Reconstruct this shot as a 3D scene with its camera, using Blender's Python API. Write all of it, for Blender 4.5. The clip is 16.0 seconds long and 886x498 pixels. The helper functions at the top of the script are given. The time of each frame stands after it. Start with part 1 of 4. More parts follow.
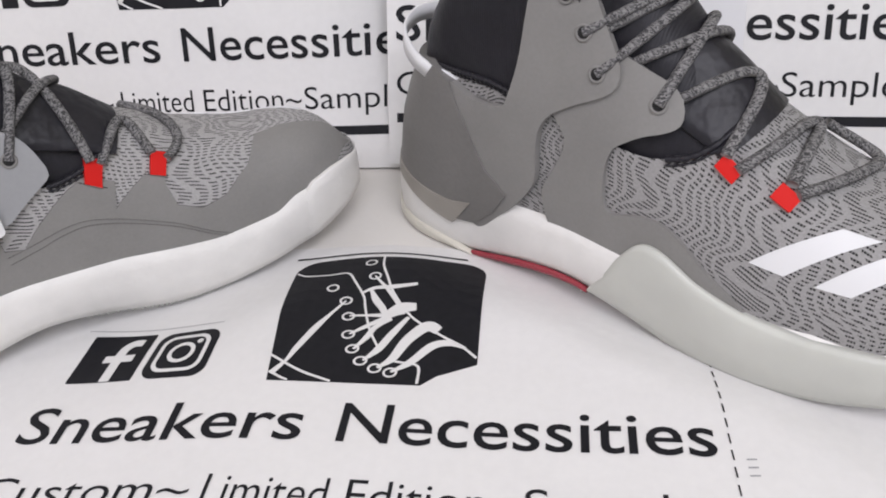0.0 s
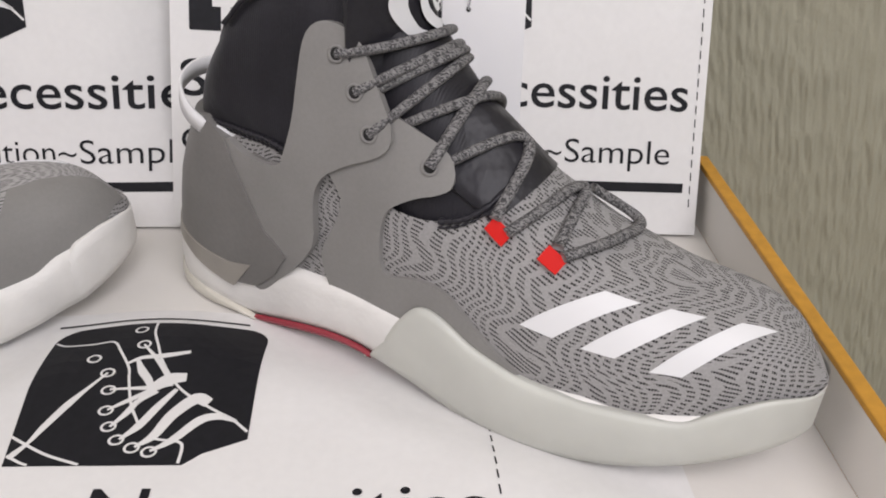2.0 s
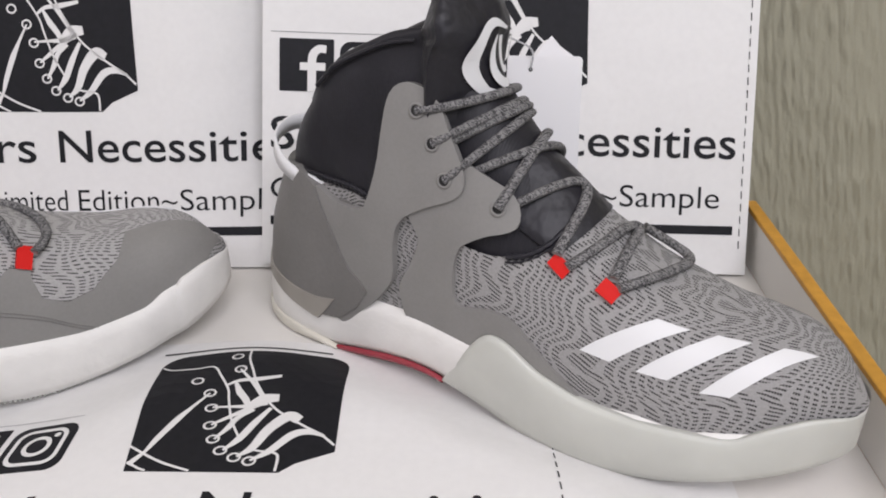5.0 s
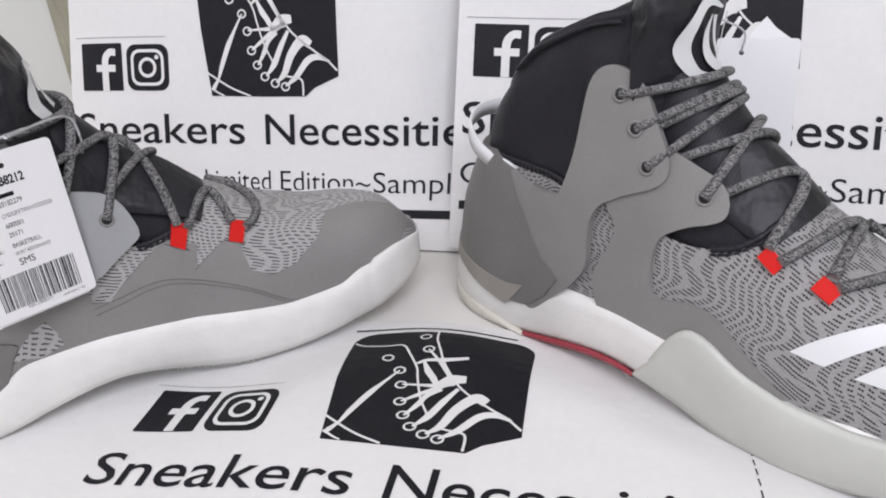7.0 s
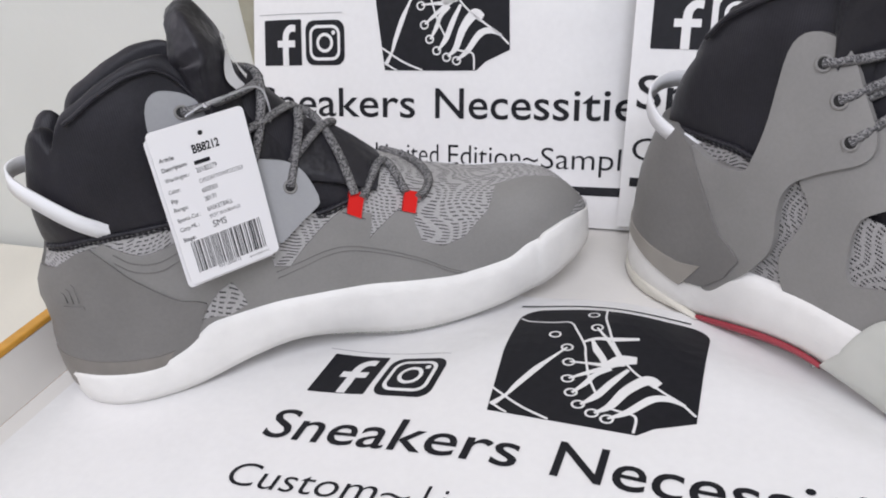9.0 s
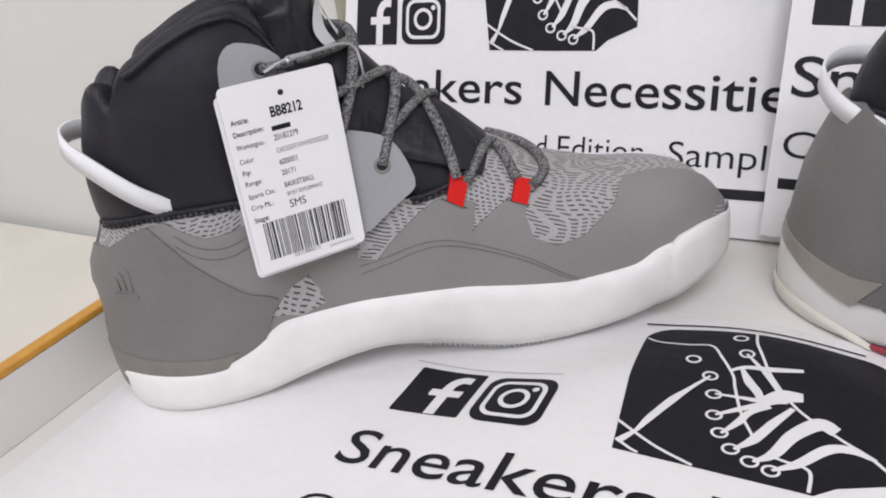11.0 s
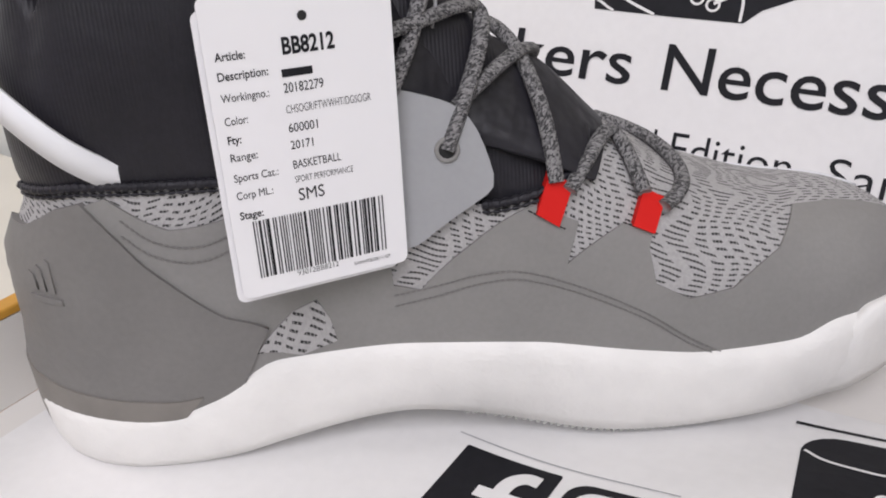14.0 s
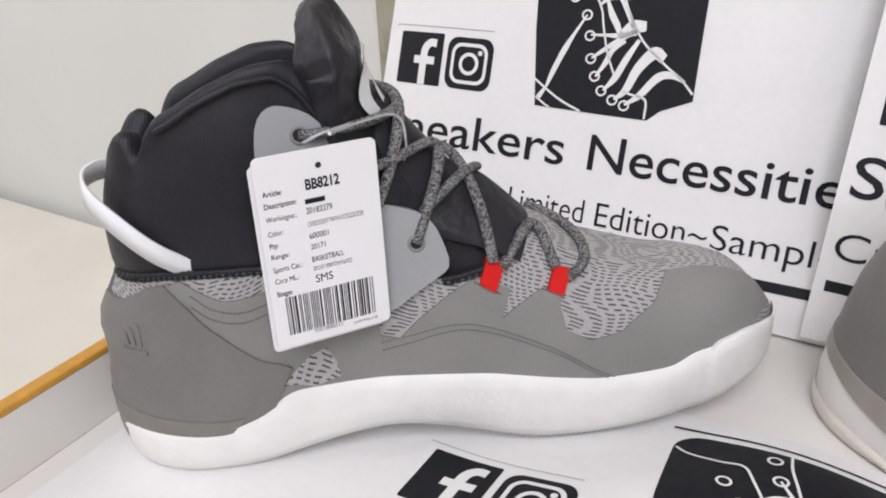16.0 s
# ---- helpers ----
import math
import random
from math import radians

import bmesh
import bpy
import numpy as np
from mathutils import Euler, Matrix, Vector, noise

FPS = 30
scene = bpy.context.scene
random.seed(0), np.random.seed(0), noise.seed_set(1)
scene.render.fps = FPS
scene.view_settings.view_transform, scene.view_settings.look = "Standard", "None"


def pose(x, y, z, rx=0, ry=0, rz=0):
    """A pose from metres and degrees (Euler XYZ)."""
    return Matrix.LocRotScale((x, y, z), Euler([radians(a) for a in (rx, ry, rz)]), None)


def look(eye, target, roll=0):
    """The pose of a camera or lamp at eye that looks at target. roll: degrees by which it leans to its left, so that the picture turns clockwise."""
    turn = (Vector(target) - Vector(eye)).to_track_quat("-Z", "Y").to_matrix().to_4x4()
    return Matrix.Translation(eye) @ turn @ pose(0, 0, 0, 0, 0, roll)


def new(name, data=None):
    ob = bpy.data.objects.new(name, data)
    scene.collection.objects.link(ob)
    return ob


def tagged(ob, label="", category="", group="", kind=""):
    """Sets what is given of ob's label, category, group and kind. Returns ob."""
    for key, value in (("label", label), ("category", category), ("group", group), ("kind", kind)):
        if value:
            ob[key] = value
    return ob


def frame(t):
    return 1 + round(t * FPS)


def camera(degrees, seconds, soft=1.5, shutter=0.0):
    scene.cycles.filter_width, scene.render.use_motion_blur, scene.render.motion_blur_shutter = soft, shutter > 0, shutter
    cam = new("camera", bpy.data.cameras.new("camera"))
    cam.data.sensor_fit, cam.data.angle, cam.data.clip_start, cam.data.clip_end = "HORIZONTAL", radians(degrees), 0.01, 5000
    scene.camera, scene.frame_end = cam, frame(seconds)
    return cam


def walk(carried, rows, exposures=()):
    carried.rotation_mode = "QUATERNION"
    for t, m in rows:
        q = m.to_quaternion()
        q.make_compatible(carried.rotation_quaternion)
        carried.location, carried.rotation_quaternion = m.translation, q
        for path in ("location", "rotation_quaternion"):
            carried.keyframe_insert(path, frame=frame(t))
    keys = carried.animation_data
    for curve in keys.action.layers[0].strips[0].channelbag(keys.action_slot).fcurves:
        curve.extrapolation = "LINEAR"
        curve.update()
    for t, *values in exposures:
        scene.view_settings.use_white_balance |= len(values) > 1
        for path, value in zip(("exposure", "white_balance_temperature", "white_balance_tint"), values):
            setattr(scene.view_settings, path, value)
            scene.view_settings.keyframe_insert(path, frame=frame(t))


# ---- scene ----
cam = camera(57.12, 16.0, soft=1.9)
# seconds, x, y, z, yaw, pitch, roll
ROWS = [
    (0.0, 0.0332, -0.2382, 0.2511, 10.16, -36.60, -5.69),
    (0.5, 0.0370, -0.2379, 0.2441, 4.59, -33.52, -1.61),
    (1.0, 0.0456, -0.2325, 0.2423, 1.34, -32.59, 0.15),
    (1.5, 0.0553, -0.2280, 0.2444, -2.11, -32.36, 1.49),
    (2.0, 0.0583, -0.2261, 0.2446, -3.66, -32.82, 1.89),
    (2.5, 0.0583, -0.2280, 0.2454, -4.10, -32.85, 1.98),
    (3.0, 0.0603, -0.2538, 0.2579, -2.96, -31.42, 1.29),
    (3.2, 0.0595, -0.2612, 0.2595, -2.95, -30.25, 1.22),
    (5.3, 0.0485, -0.2626, 0.2576, 2.73, -29.17, -1.09),
    (5.5, 0.0467, -0.2633, 0.2574, 4.20, -29.23, -1.60),
    (6.0, 0.0460, -0.2630, 0.2564, 8.15, -29.25, -3.02),
    (6.5, 0.0417, -0.2621, 0.2550, 11.11, -29.04, -3.73),
    (7.0, 0.0372, -0.2617, 0.2536, 14.02, -29.20, -4.45),
    (7.5, 0.0335, -0.2617, 0.2514, 16.74, -29.28, -5.25),
    (8.0, 0.0283, -0.2632, 0.2513, 20.08, -29.47, -6.33),
    (8.5, 0.0246, -0.2648, 0.2506, 23.29, -29.67, -7.50),
    (8.7, 0.0251, -0.2653, 0.2506, 24.51, -29.57, -7.94),
    (10.8, -0.0070, -0.2284, 0.2174, 29.99, -28.16, -7.47),
    (11.0, -0.0149, -0.2242, 0.2114, 31.39, -27.24, -8.13),
    (11.5, -0.0340, -0.2032, 0.1932, 34.47, -26.30, -8.41),
    (12.0, -0.0688, -0.1857, 0.2026, 32.39, -25.89, -3.52),
    (12.5, -0.0778, -0.1714, 0.1994, 31.99, -26.49, -1.48),
    (13.0, -0.0852, -0.1554, 0.1903, 32.83, -27.31, -1.65),
    (13.5, -0.0833, -0.1440, 0.1769, 34.22, -28.11, -2.24),
    (14.0, -0.0824, -0.1397, 0.1750, 33.62, -28.83, -2.29),
    (14.5, -0.0757, -0.1479, 0.1895, 33.15, -28.37, -2.70),
    (15.0, -0.0650, -0.1620, 0.2098, 32.82, -27.34, -3.01),
    (15.5, -0.0462, -0.1858, 0.2270, 32.41, -27.41, -2.97),
    (16.0, -0.0361, -0.1995, 0.2351, 32.24, -27.61, -2.69),
]
EXPOSE = [(0.0, -0.10, 6450, 18), (2.5, -0.15, 6750, 18), (5.5, -0.12, 6500, 18), (8.5, -0.01, 6250, 17), (12.0, -0.03, 6450, 19), (14.5, -0.03, 6500, 19), (16.0, 0.05, 6480, 18)]
walk(cam, [(t, pose(x, y, z, 90 + pitch, 0, yaw) @ pose(0, 0, 0, 0, 0, roll)) for t, x, y, z, yaw, pitch, roll in ROWS], EXPOSE)

from mathutils import geometry

# ---- world and light ----
world = bpy.data.worlds.new("sky")
scene.world = world
world.use_nodes = True
sky = world.node_tree.nodes.new("ShaderNodeTexSky")
sky.sky_type, sky.sun_disc, sky.sun_elevation, sky.sun_rotation = "NISHITA", False, radians(40), radians(250)
world.node_tree.links.new(sky.outputs[0], world.node_tree.nodes["Background"].inputs[0])
world.node_tree.nodes["Background"].inputs[1].default_value = 0.12


def area(name, m, w, h, watts, colour):
    data = bpy.data.lights.new(name, "AREA")
    data.shape, data.size, data.size_y, data.energy, data.color = "RECTANGLE", w, h, watts, colour
    ob = new(name, data)
    ob.matrix_world = m
    return ob


# two added lamps stand in for daylight, in unseen openings beside table and behind camera
area("added_light_side", look((-1.44, -0.55, 1.15), (0, 0.0, 0.0)), 1.0, 1.2, 6, (1.0, 0.955, 0.90))
area("added_light_front", look((0.50, -1.20, 1.70), (0, 0.0, 0.0)), 1.4, 1.2, 35.5, (0.955, 0.98, 1.0))


# ---- materials ----
def mat(name, colour, rough=0.6, metal=0.0, grain=0.0, grain_size=0.002, bump=0.0, bump_size=0.002, stain=0.0, stain_size=0.05, **more):
    """A principled material with fine grain, broad stains and relief, in metres."""
    m = bpy.data.materials.new(name)
    m.use_nodes = True
    nt = m.node_tree
    b = nt.nodes["Principled BSDF"]
    b.inputs["Base Color"].default_value = (*colour, 1)
    b.inputs["Roughness"].default_value = rough
    b.inputs["Metallic"].default_value = metal
    for key, value in more.items():
        b.inputs[key.replace("_", " ")].default_value = value
    pos = nt.nodes.new("ShaderNodeTexCoord").outputs["Object"]
    if grain or stain:
        mix_in = None
        for amount, size in ((grain, grain_size), (stain, stain_size)):
            if not amount:
                continue
            n = nt.nodes.new("ShaderNodeTexNoise")
            n.inputs["Scale"].default_value, n.inputs["Detail"].default_value = 1 / size, 3
            nt.links.new(pos, n.inputs["Vector"])
            r = nt.nodes.new("ShaderNodeMapRange")
            r.inputs["From Min"].default_value, r.inputs["From Max"].default_value = 0.3, 0.7
            r.inputs["To Min"].default_value, r.inputs["To Max"].default_value = 1 - amount, 1 + amount
            nt.links.new(n.outputs["Fac"], r.inputs["Value"])
            if mix_in is None:
                mix_in = r.outputs["Result"]
            else:
                q = nt.nodes.new("ShaderNodeMath")
                q.operation = "MULTIPLY"
                nt.links.new(mix_in, q.inputs[0])
                nt.links.new(r.outputs["Result"], q.inputs[1])
                mix_in = q.outputs[0]
        s = nt.nodes.new("ShaderNodeVectorMath")
        s.operation = "SCALE"
        s.inputs[0].default_value = colour
        nt.links.new(mix_in, s.inputs["Scale"])
        nt.links.new(s.outputs[0], b.inputs["Base Color"])
    if bump:
        n = nt.nodes.new("ShaderNodeTexNoise")
        n.inputs["Scale"].default_value, n.inputs["Detail"].default_value = 1 / bump_size, 2
        nt.links.new(pos, n.inputs["Vector"])
        k = nt.nodes.new("ShaderNodeBump")
        k.inputs["Strength"].default_value, k.inputs["Distance"].default_value = bump, bump_size * 0.5
        nt.links.new(n.outputs["Fac"], k.inputs["Height"])
        nt.links.new(k.outputs[0], b.inputs["Normal"])
    return m


PAPER = mat("white_paper", (0.75, 0.74, 0.73), 0.7, grain=0.015, grain_size=0.004, bump=0.12, bump_size=0.03)
INK = mat("black_ink", (0.011, 0.011, 0.014), 0.6, Specular_IOR_Level=0.22, grain=0.15, grain_size=0.004)
INK_GREY = mat("grey_ink", (0.35, 0.35, 0.36), 0.6)
BOARD = mat("white_board", (0.70, 0.675, 0.64), 0.6, stain=0.03, stain_size=0.08, bump=0.05, bump_size=0.01)
ORANGE = mat("orange_card", (0.55, 0.27, 0.035), 0.55, grain=0.1, grain_size=0.006)
CREAM = mat("cream_cloth", (0.69, 0.66, 0.58), 0.85, stain=0.05, stain_size=0.12, bump=0.1, bump_size=0.004)
PALE = mat("pale_wall_paint", (0.68, 0.69, 0.66), 0.8, stain=0.03, stain_size=0.25, bump=0.08, bump_size=0.01)
CEIL = mat("ceiling_paint", (0.8, 0.79, 0.76), 0.85)
GREY = mat("grey_synthetic", (0.240, 0.233, 0.224), 0.60, Specular_IOR_Level=0.3, grain=0.03, grain_size=0.0015, stain=0.05, stain_size=0.03, bump=0.06, bump_size=0.0012)
CLIP = mat("dark_grey_moulding", (0.180, 0.173, 0.166), 0.52, Specular_IOR_Level=0.35, grain=0.04, grain_size=0.002, stain=0.06, stain_size=0.03, bump=0.05, bump_size=0.002)
WING = mat("smooth_grey_moulding", (0.33, 0.334, 0.345), 0.38, grain=0.02, grain_size=0.002, stain=0.03, stain_size=0.03)
BLACK = mat("black_lining", (0.013, 0.012, 0.0165), 0.50, grain=0.15, grain_size=0.0015, stain=0.2, stain_size=0.02, bump=0.16, bump_size=0.020, Specular_IOR_Level=0.34, Sheen_Weight=0.04, Sheen_Roughness=0.4)
PADDED = mat("black_padding", (0.013, 0.012, 0.0165), 0.48, grain=0.15, grain_size=0.0015, stain=0.2, stain_size=0.02, bump=0.38, bump_size=0.011, Specular_IOR_Level=0.42, Sheen_Weight=0.04, Sheen_Roughness=0.4)
FOAM = mat("white_foam", (0.78, 0.765, 0.74), 0.50, bump=0.22, bump_size=0.0026, stain=0.04, stain_size=0.015)
FROST = mat("frosted_rubber", (0.55, 0.555, 0.515), 0.42, stain=0.06, stain_size=0.03, Subsurface_Weight=0.4, Subsurface_Scale=0.005, Subsurface_Radius=(1.0, 1.0, 1.0))
WHITE = mat("white_band", (0.75, 0.75, 0.76), 0.5, bump=0.1, bump_size=0.001)
RED = mat("red_tab", (0.64, 0.014, 0.010), 0.6, Specular_IOR_Level=0.2, bump=0.15, bump_size=0.0008)
RED_RUBBER = mat("red_rubber", (0.30, 0.03, 0.045), 0.45)
CARD = mat("white_card", (0.84, 0.83, 0.84), 0.45)
CLEAR = mat("clear_plastic", (0.8, 0.8, 0.82), 0.25, Transmission_Weight=0.6)
TAUPE = mat("taupe_moulding", (0.31, 0.288, 0.257), 0.42, stain=0.08, stain_size=0.02, bump=0.05, bump_size=0.002)
DUSK = mat("brown_grey_moulding", (0.190, 0.175, 0.158), 0.5, stain=0.10, stain_size=0.012, bump=0.05, bump_size=0.002)
LIP = mat("cream_rubber", (0.66, 0.63, 0.55), 0.35, stain=0.08, stain_size=0.02, Transmission_Weight=0.1)
# near-black: painted shade of the drawn holes, and stitches under the lace loops
HOLE_SHADE_STITCH = mat("hole_shade_and_stitch", (0.012, 0.012, 0.012), 0.7)


def ribbed(m, period, depth):
    """Adds fine upright ribs to a material's relief."""
    nt = m.node_tree
    old = next(n for n in nt.nodes if n.bl_idname == "ShaderNodeBump")
    wave = nt.nodes.new("ShaderNodeTexWave")
    wave.inputs["Scale"].default_value, wave.inputs["Distortion"].default_value = 0.314 / period, 0.6
    nt.links.new(nt.nodes.new("ShaderNodeTexCoord").outputs["Object"], wave.inputs["Vector"])
    k = nt.nodes.new("ShaderNodeBump")
    k.inputs["Strength"].default_value, k.inputs["Distance"].default_value = depth, 0.0003
    nt.links.new(wave.outputs["Fac"], k.inputs["Height"])
    nt.links.new(old.outputs[0], k.inputs["Normal"])
    nt.links.new(k.outputs[0], nt.nodes["Principled BSDF"].inputs["Normal"])


ribbed(BLACK, 0.0011, 0.22)


def knit(name, row, length, light=1.0, drift=0.070, ink=0.028, gap=0.84, thick=0.36):
    """Grey knit with dark dashes that run in wavy rows."""
    m = mat(name, (0.25, 0.245, 0.245), 0.8)
    nt = m.node_tree
    b = nt.nodes["Principled BSDF"]

    def node(kind, *ins, **sets):
        n = nt.nodes.new(kind)
        for key, value in sets.items():
            setattr(n, key, value)
        for i, v in enumerate(ins):
            if v is None:
                continue
            if hasattr(v, "is_output"):
                nt.links.new(v, n.inputs[i])
            else:
                n.inputs[i].default_value = v
        return n

    def calc(op, a, c=None):
        return node("ShaderNodeMath", a, c, operation=op).outputs[0]

    uv = node("ShaderNodeUVMap").outputs[0]
    sep = node("ShaderNodeSeparateXYZ", uv)
    u, v = sep.outputs[0], sep.outputs[1]
    broad = node("ShaderNodeTexNoise", uv)
    broad.inputs["Scale"].default_value, broad.inputs["Detail"].default_value = 26.0, 0.8
    sway = calc("MULTIPLY", calc("SUBTRACT", broad.outputs["Fac"], 0.5), drift)
    bend = calc("MULTIPLY", calc("SINE", calc("MULTIPLY", v, 290.0)), 0.0034)
    wob = node("ShaderNodeTexNoise", uv)
    wob.inputs["Scale"].default_value, wob.inputs["Detail"].default_value = 90.0, 0.0
    lilt = calc("MULTIPLY", wob.outputs["Fac"], row * 1.6)
    course = calc("DIVIDE", calc("ADD", calc("ADD", v, calc("MULTIPLY", u, 0.28)), lilt), row)
    inrow = calc("LESS_THAN", calc("FRACT", course), thick)
    jig = node("ShaderNodeTexWhiteNoise", noise_dimensions="1D")
    nt.links.new(calc("FLOOR", course), jig.inputs["W"])
    along = calc("ADD", calc("ADD", calc("ADD", u, sway), bend), calc("MULTIPLY", jig.outputs["Value"], 0.0011))
    dash = calc("LESS_THAN", calc("FRACT", calc("DIVIDE", along, length)), 0.60)
    stitch = calc("LESS_THAN", calc("FRACT", calc("DIVIDE", u, 0.0011)), gap)
    mask = calc("MULTIPLY", calc("MULTIPLY", inrow, dash), stitch)
    fine = node("ShaderNodeTexNoise", uv)
    fine.inputs["Scale"].default_value = 900.0
    tone = node("ShaderNodeMixRGB", fine.outputs["Fac"], (0.26 * light, 0.252 * light, 0.250 * light, 1), (0.40 * light, 0.390 * light, 0.387 * light, 1))
    mix = node("ShaderNodeMixRGB", mask, tone.outputs[0], (ink, ink, ink, 1))
    nt.links.new(mix.outputs[0], b.inputs["Base Color"])
    k = node("ShaderNodeBump", 0.5, 0.0006)
    nt.links.new(calc("SUBTRACT", fine.outputs["Fac"], mask), k.inputs["Height"])
    nt.links.new(k.outputs[0], b.inputs["Normal"])
    return m


def lace_cloth():
    """Grey woven cord with dark flecks."""
    m = mat("woven_lace", (0.12, 0.12, 0.12), 0.85)
    nt = m.node_tree
    b = nt.nodes["Principled BSDF"]
    tc = nt.nodes.new("ShaderNodeUVMap")
    mp = nt.nodes.new("ShaderNodeMapping")
    mp.inputs["Scale"].default_value = (1.25, 1.9, 1.0)
    ch = nt.nodes.new("ShaderNodeTexVoronoi")
    ch.inputs["Scale"].default_value = 1.0
    no = nt.nodes.new("ShaderNodeSeparateColor")
    mx = nt.nodes.new("ShaderNodeValToRGB")
    mx.color_ramp.elements[0].position, mx.color_ramp.elements[0].color = 0.25, (0.040, 0.039, 0.041, 1)
    mx.color_ramp.elements[1].position, mx.color_ramp.elements[1].color = 0.75, (0.25, 0.243, 0.243, 1)
    nt.links.new(tc.outputs[0], mp.inputs["Vector"])
    nt.links.new(mp.outputs[0], ch.inputs["Vector"])
    nt.links.new(ch.outputs["Color"], no.inputs[0])
    nt.links.new(no.outputs[0], mx.inputs[0])
    nt.links.new(mx.outputs[0], b.inputs["Base Color"])
    k = nt.nodes.new("ShaderNodeBump")
    k.inputs["Strength"].default_value, k.inputs["Distance"].default_value = 0.7, 0.0004
    nt.links.new(ch.outputs["Distance"], k.inputs["Height"])
    k.invert = True
    nt.links.new(k.outputs[0], b.inputs["Normal"])
    return m


def embossed():
    """Khaki wall covering with patches of raised slanting ribs."""
    m = mat("khaki_wall_covering", (0.36, 0.342, 0.262), 0.5)
    nt = m.node_tree
    b = nt.nodes["Principled BSDF"]
    pos = nt.nodes.new("ShaderNodeTexCoord").outputs["Object"]
    mp = nt.nodes.new("ShaderNodeMapping")
    mp.inputs["Rotation"].default_value = (0, radians(13), 0)
    nt.links.new(pos, mp.inputs["Vector"])
    squeeze = nt.nodes.new("ShaderNodeMapping")
    squeeze.inputs["Scale"].default_value = (1.0, 1.0, 0.22)
    nt.links.new(mp.outputs[0], squeeze.inputs["Vector"])
    wave = nt.nodes.new("ShaderNodeTexNoise")
    wave.inputs["Scale"].default_value, wave.inputs["Detail"].default_value = 210.0, 0.5
    nt.links.new(squeeze.outputs[0], wave.inputs["Vector"])
    ch = nt.nodes.new("ShaderNodeTexNoise")
    ch.inputs["Scale"].default_value, ch.inputs["Detail"].default_value = 30.0, 0.0
    nt.links.new(mp.outputs[0], ch.inputs["Vector"])
    r = nt.nodes.new("ShaderNodeMapRange")
    r.inputs["From Min"].default_value, r.inputs["From Max"].default_value = 0.05, 0.70
    nt.links.new(ch.outputs["Fac"], r.inputs["Value"])
    q = nt.nodes.new("ShaderNodeMath")
    q.operation = "MULTIPLY"
    nt.links.new(wave.outputs["Fac"], q.inputs[0])
    nt.links.new(r.outputs["Result"], q.inputs[1])
    fine = nt.nodes.new("ShaderNodeTexNoise")
    fine.inputs["Scale"].default_value = 260.0
    nt.links.new(pos, fine.inputs["Vector"])
    s = nt.nodes.new("ShaderNodeMath")
    s.operation = "MULTIPLY_ADD"
    s.inputs[1].default_value = 0.10
    nt.links.new(fine.outputs["Fac"], s.inputs[0])
    nt.links.new(q.outputs[0], s.inputs[2])
    k = nt.nodes.new("ShaderNodeBump")
    k.inputs["Strength"].default_value, k.inputs["Distance"].default_value = 0.75, 0.006
    nt.links.new(s.outputs[0], k.inputs["Height"])
    nt.links.new(k.outputs[0], b.inputs["Normal"])
    return m


# two copies of the pair's knit, the second with a lighter tone
KNIT, KNIT_PALE, LACE, KHAKI = knit("grey_knit", 0.0018, 0.0056, 0.96, 0.050, 0.004, 0.78, 0.43), knit("pale_grey_knit", 0.0019, 0.0054, 1.2), lace_cloth(), embossed()


# ---- helpers for building ----
def part(name, bm, material, parent=None, label="", smooth=True):
    """Links a bmesh as one mesh object under a thing or a part."""
    me = bpy.data.meshes.new(name)
    if smooth:
        for f in bm.faces:
            f.smooth = True
    bm.to_mesh(me)
    bm.free()
    me.materials.append(material)
    ob = new(name, me)
    if parent is not None:
        ob.parent = parent
    if label:
        tagged(ob, label)
    return ob


def box(x0, x1, y0, y1, z0, z1, bevel=0.0, bm=None):
    bm = bm or bmesh.new()
    vs = [bm.verts.new((x, y, z)) for x in (x0, x1) for y in (y0, y1) for z in (z0, z1)]
    for f in ((0, 1, 3, 2), (4, 6, 7, 5), (0, 4, 5, 1), (2, 3, 7, 6), (0, 2, 6, 4), (1, 5, 7, 3)):
        bm.faces.new([vs[i] for i in f])
    bmesh.ops.recalc_face_normals(bm, faces=bm.faces)
    if bevel:
        bmesh.ops.bevel(bm, geom=bm.edges[:], offset=bevel, segments=2, affect="EDGES", profile=0.5)
    return bm


def grid_mesh(points, close_u=False, close_v=False, uv=None):
    """A sheet of quads through an array of points (rows, columns, 3)."""
    bm = bmesh.new()
    n, k = points.shape[:2]
    vs = [[bm.verts.new(points[i, j]) for j in range(k)] for i in range(n)]
    lay = bm.loops.layers.uv.new("UVMap") if uv is not None else None
    for i in range(n if close_u else n - 1):
        for j in range(k if close_v else k - 1):
            ids = [(i, j), ((i + 1) % n, j), ((i + 1) % n, (j + 1) % k), (i, (j + 1) % k)]
            f = bm.faces.new([vs[a][b] for a, b in ids])
            if lay:
                for loop, (a, b) in zip(f.loops, ids):
                    loop[lay].uv = uv[a, b]
    return bm


def smooth_path(pts, n=12):
    """Catmull-Rom through the points."""
    p = np.array(pts, float)
    p = np.vstack([2 * p[0] - p[1], p, 2 * p[-1] - p[-2]])
    out = []
    for i in range(1, len(p) - 2):
        for t in np.arange(n) / n:
            out.append(0.5 * (2 * p[i] + (p[i + 1] - p[i - 1]) * t + (2 * p[i - 1] - 5 * p[i] + 4 * p[i + 1] - p[i + 2]) * t**2 + (3 * p[i] - p[i - 1] - 3 * p[i + 1] + p[i + 2]) * t**3))
    return np.vstack([out, p[-2]])


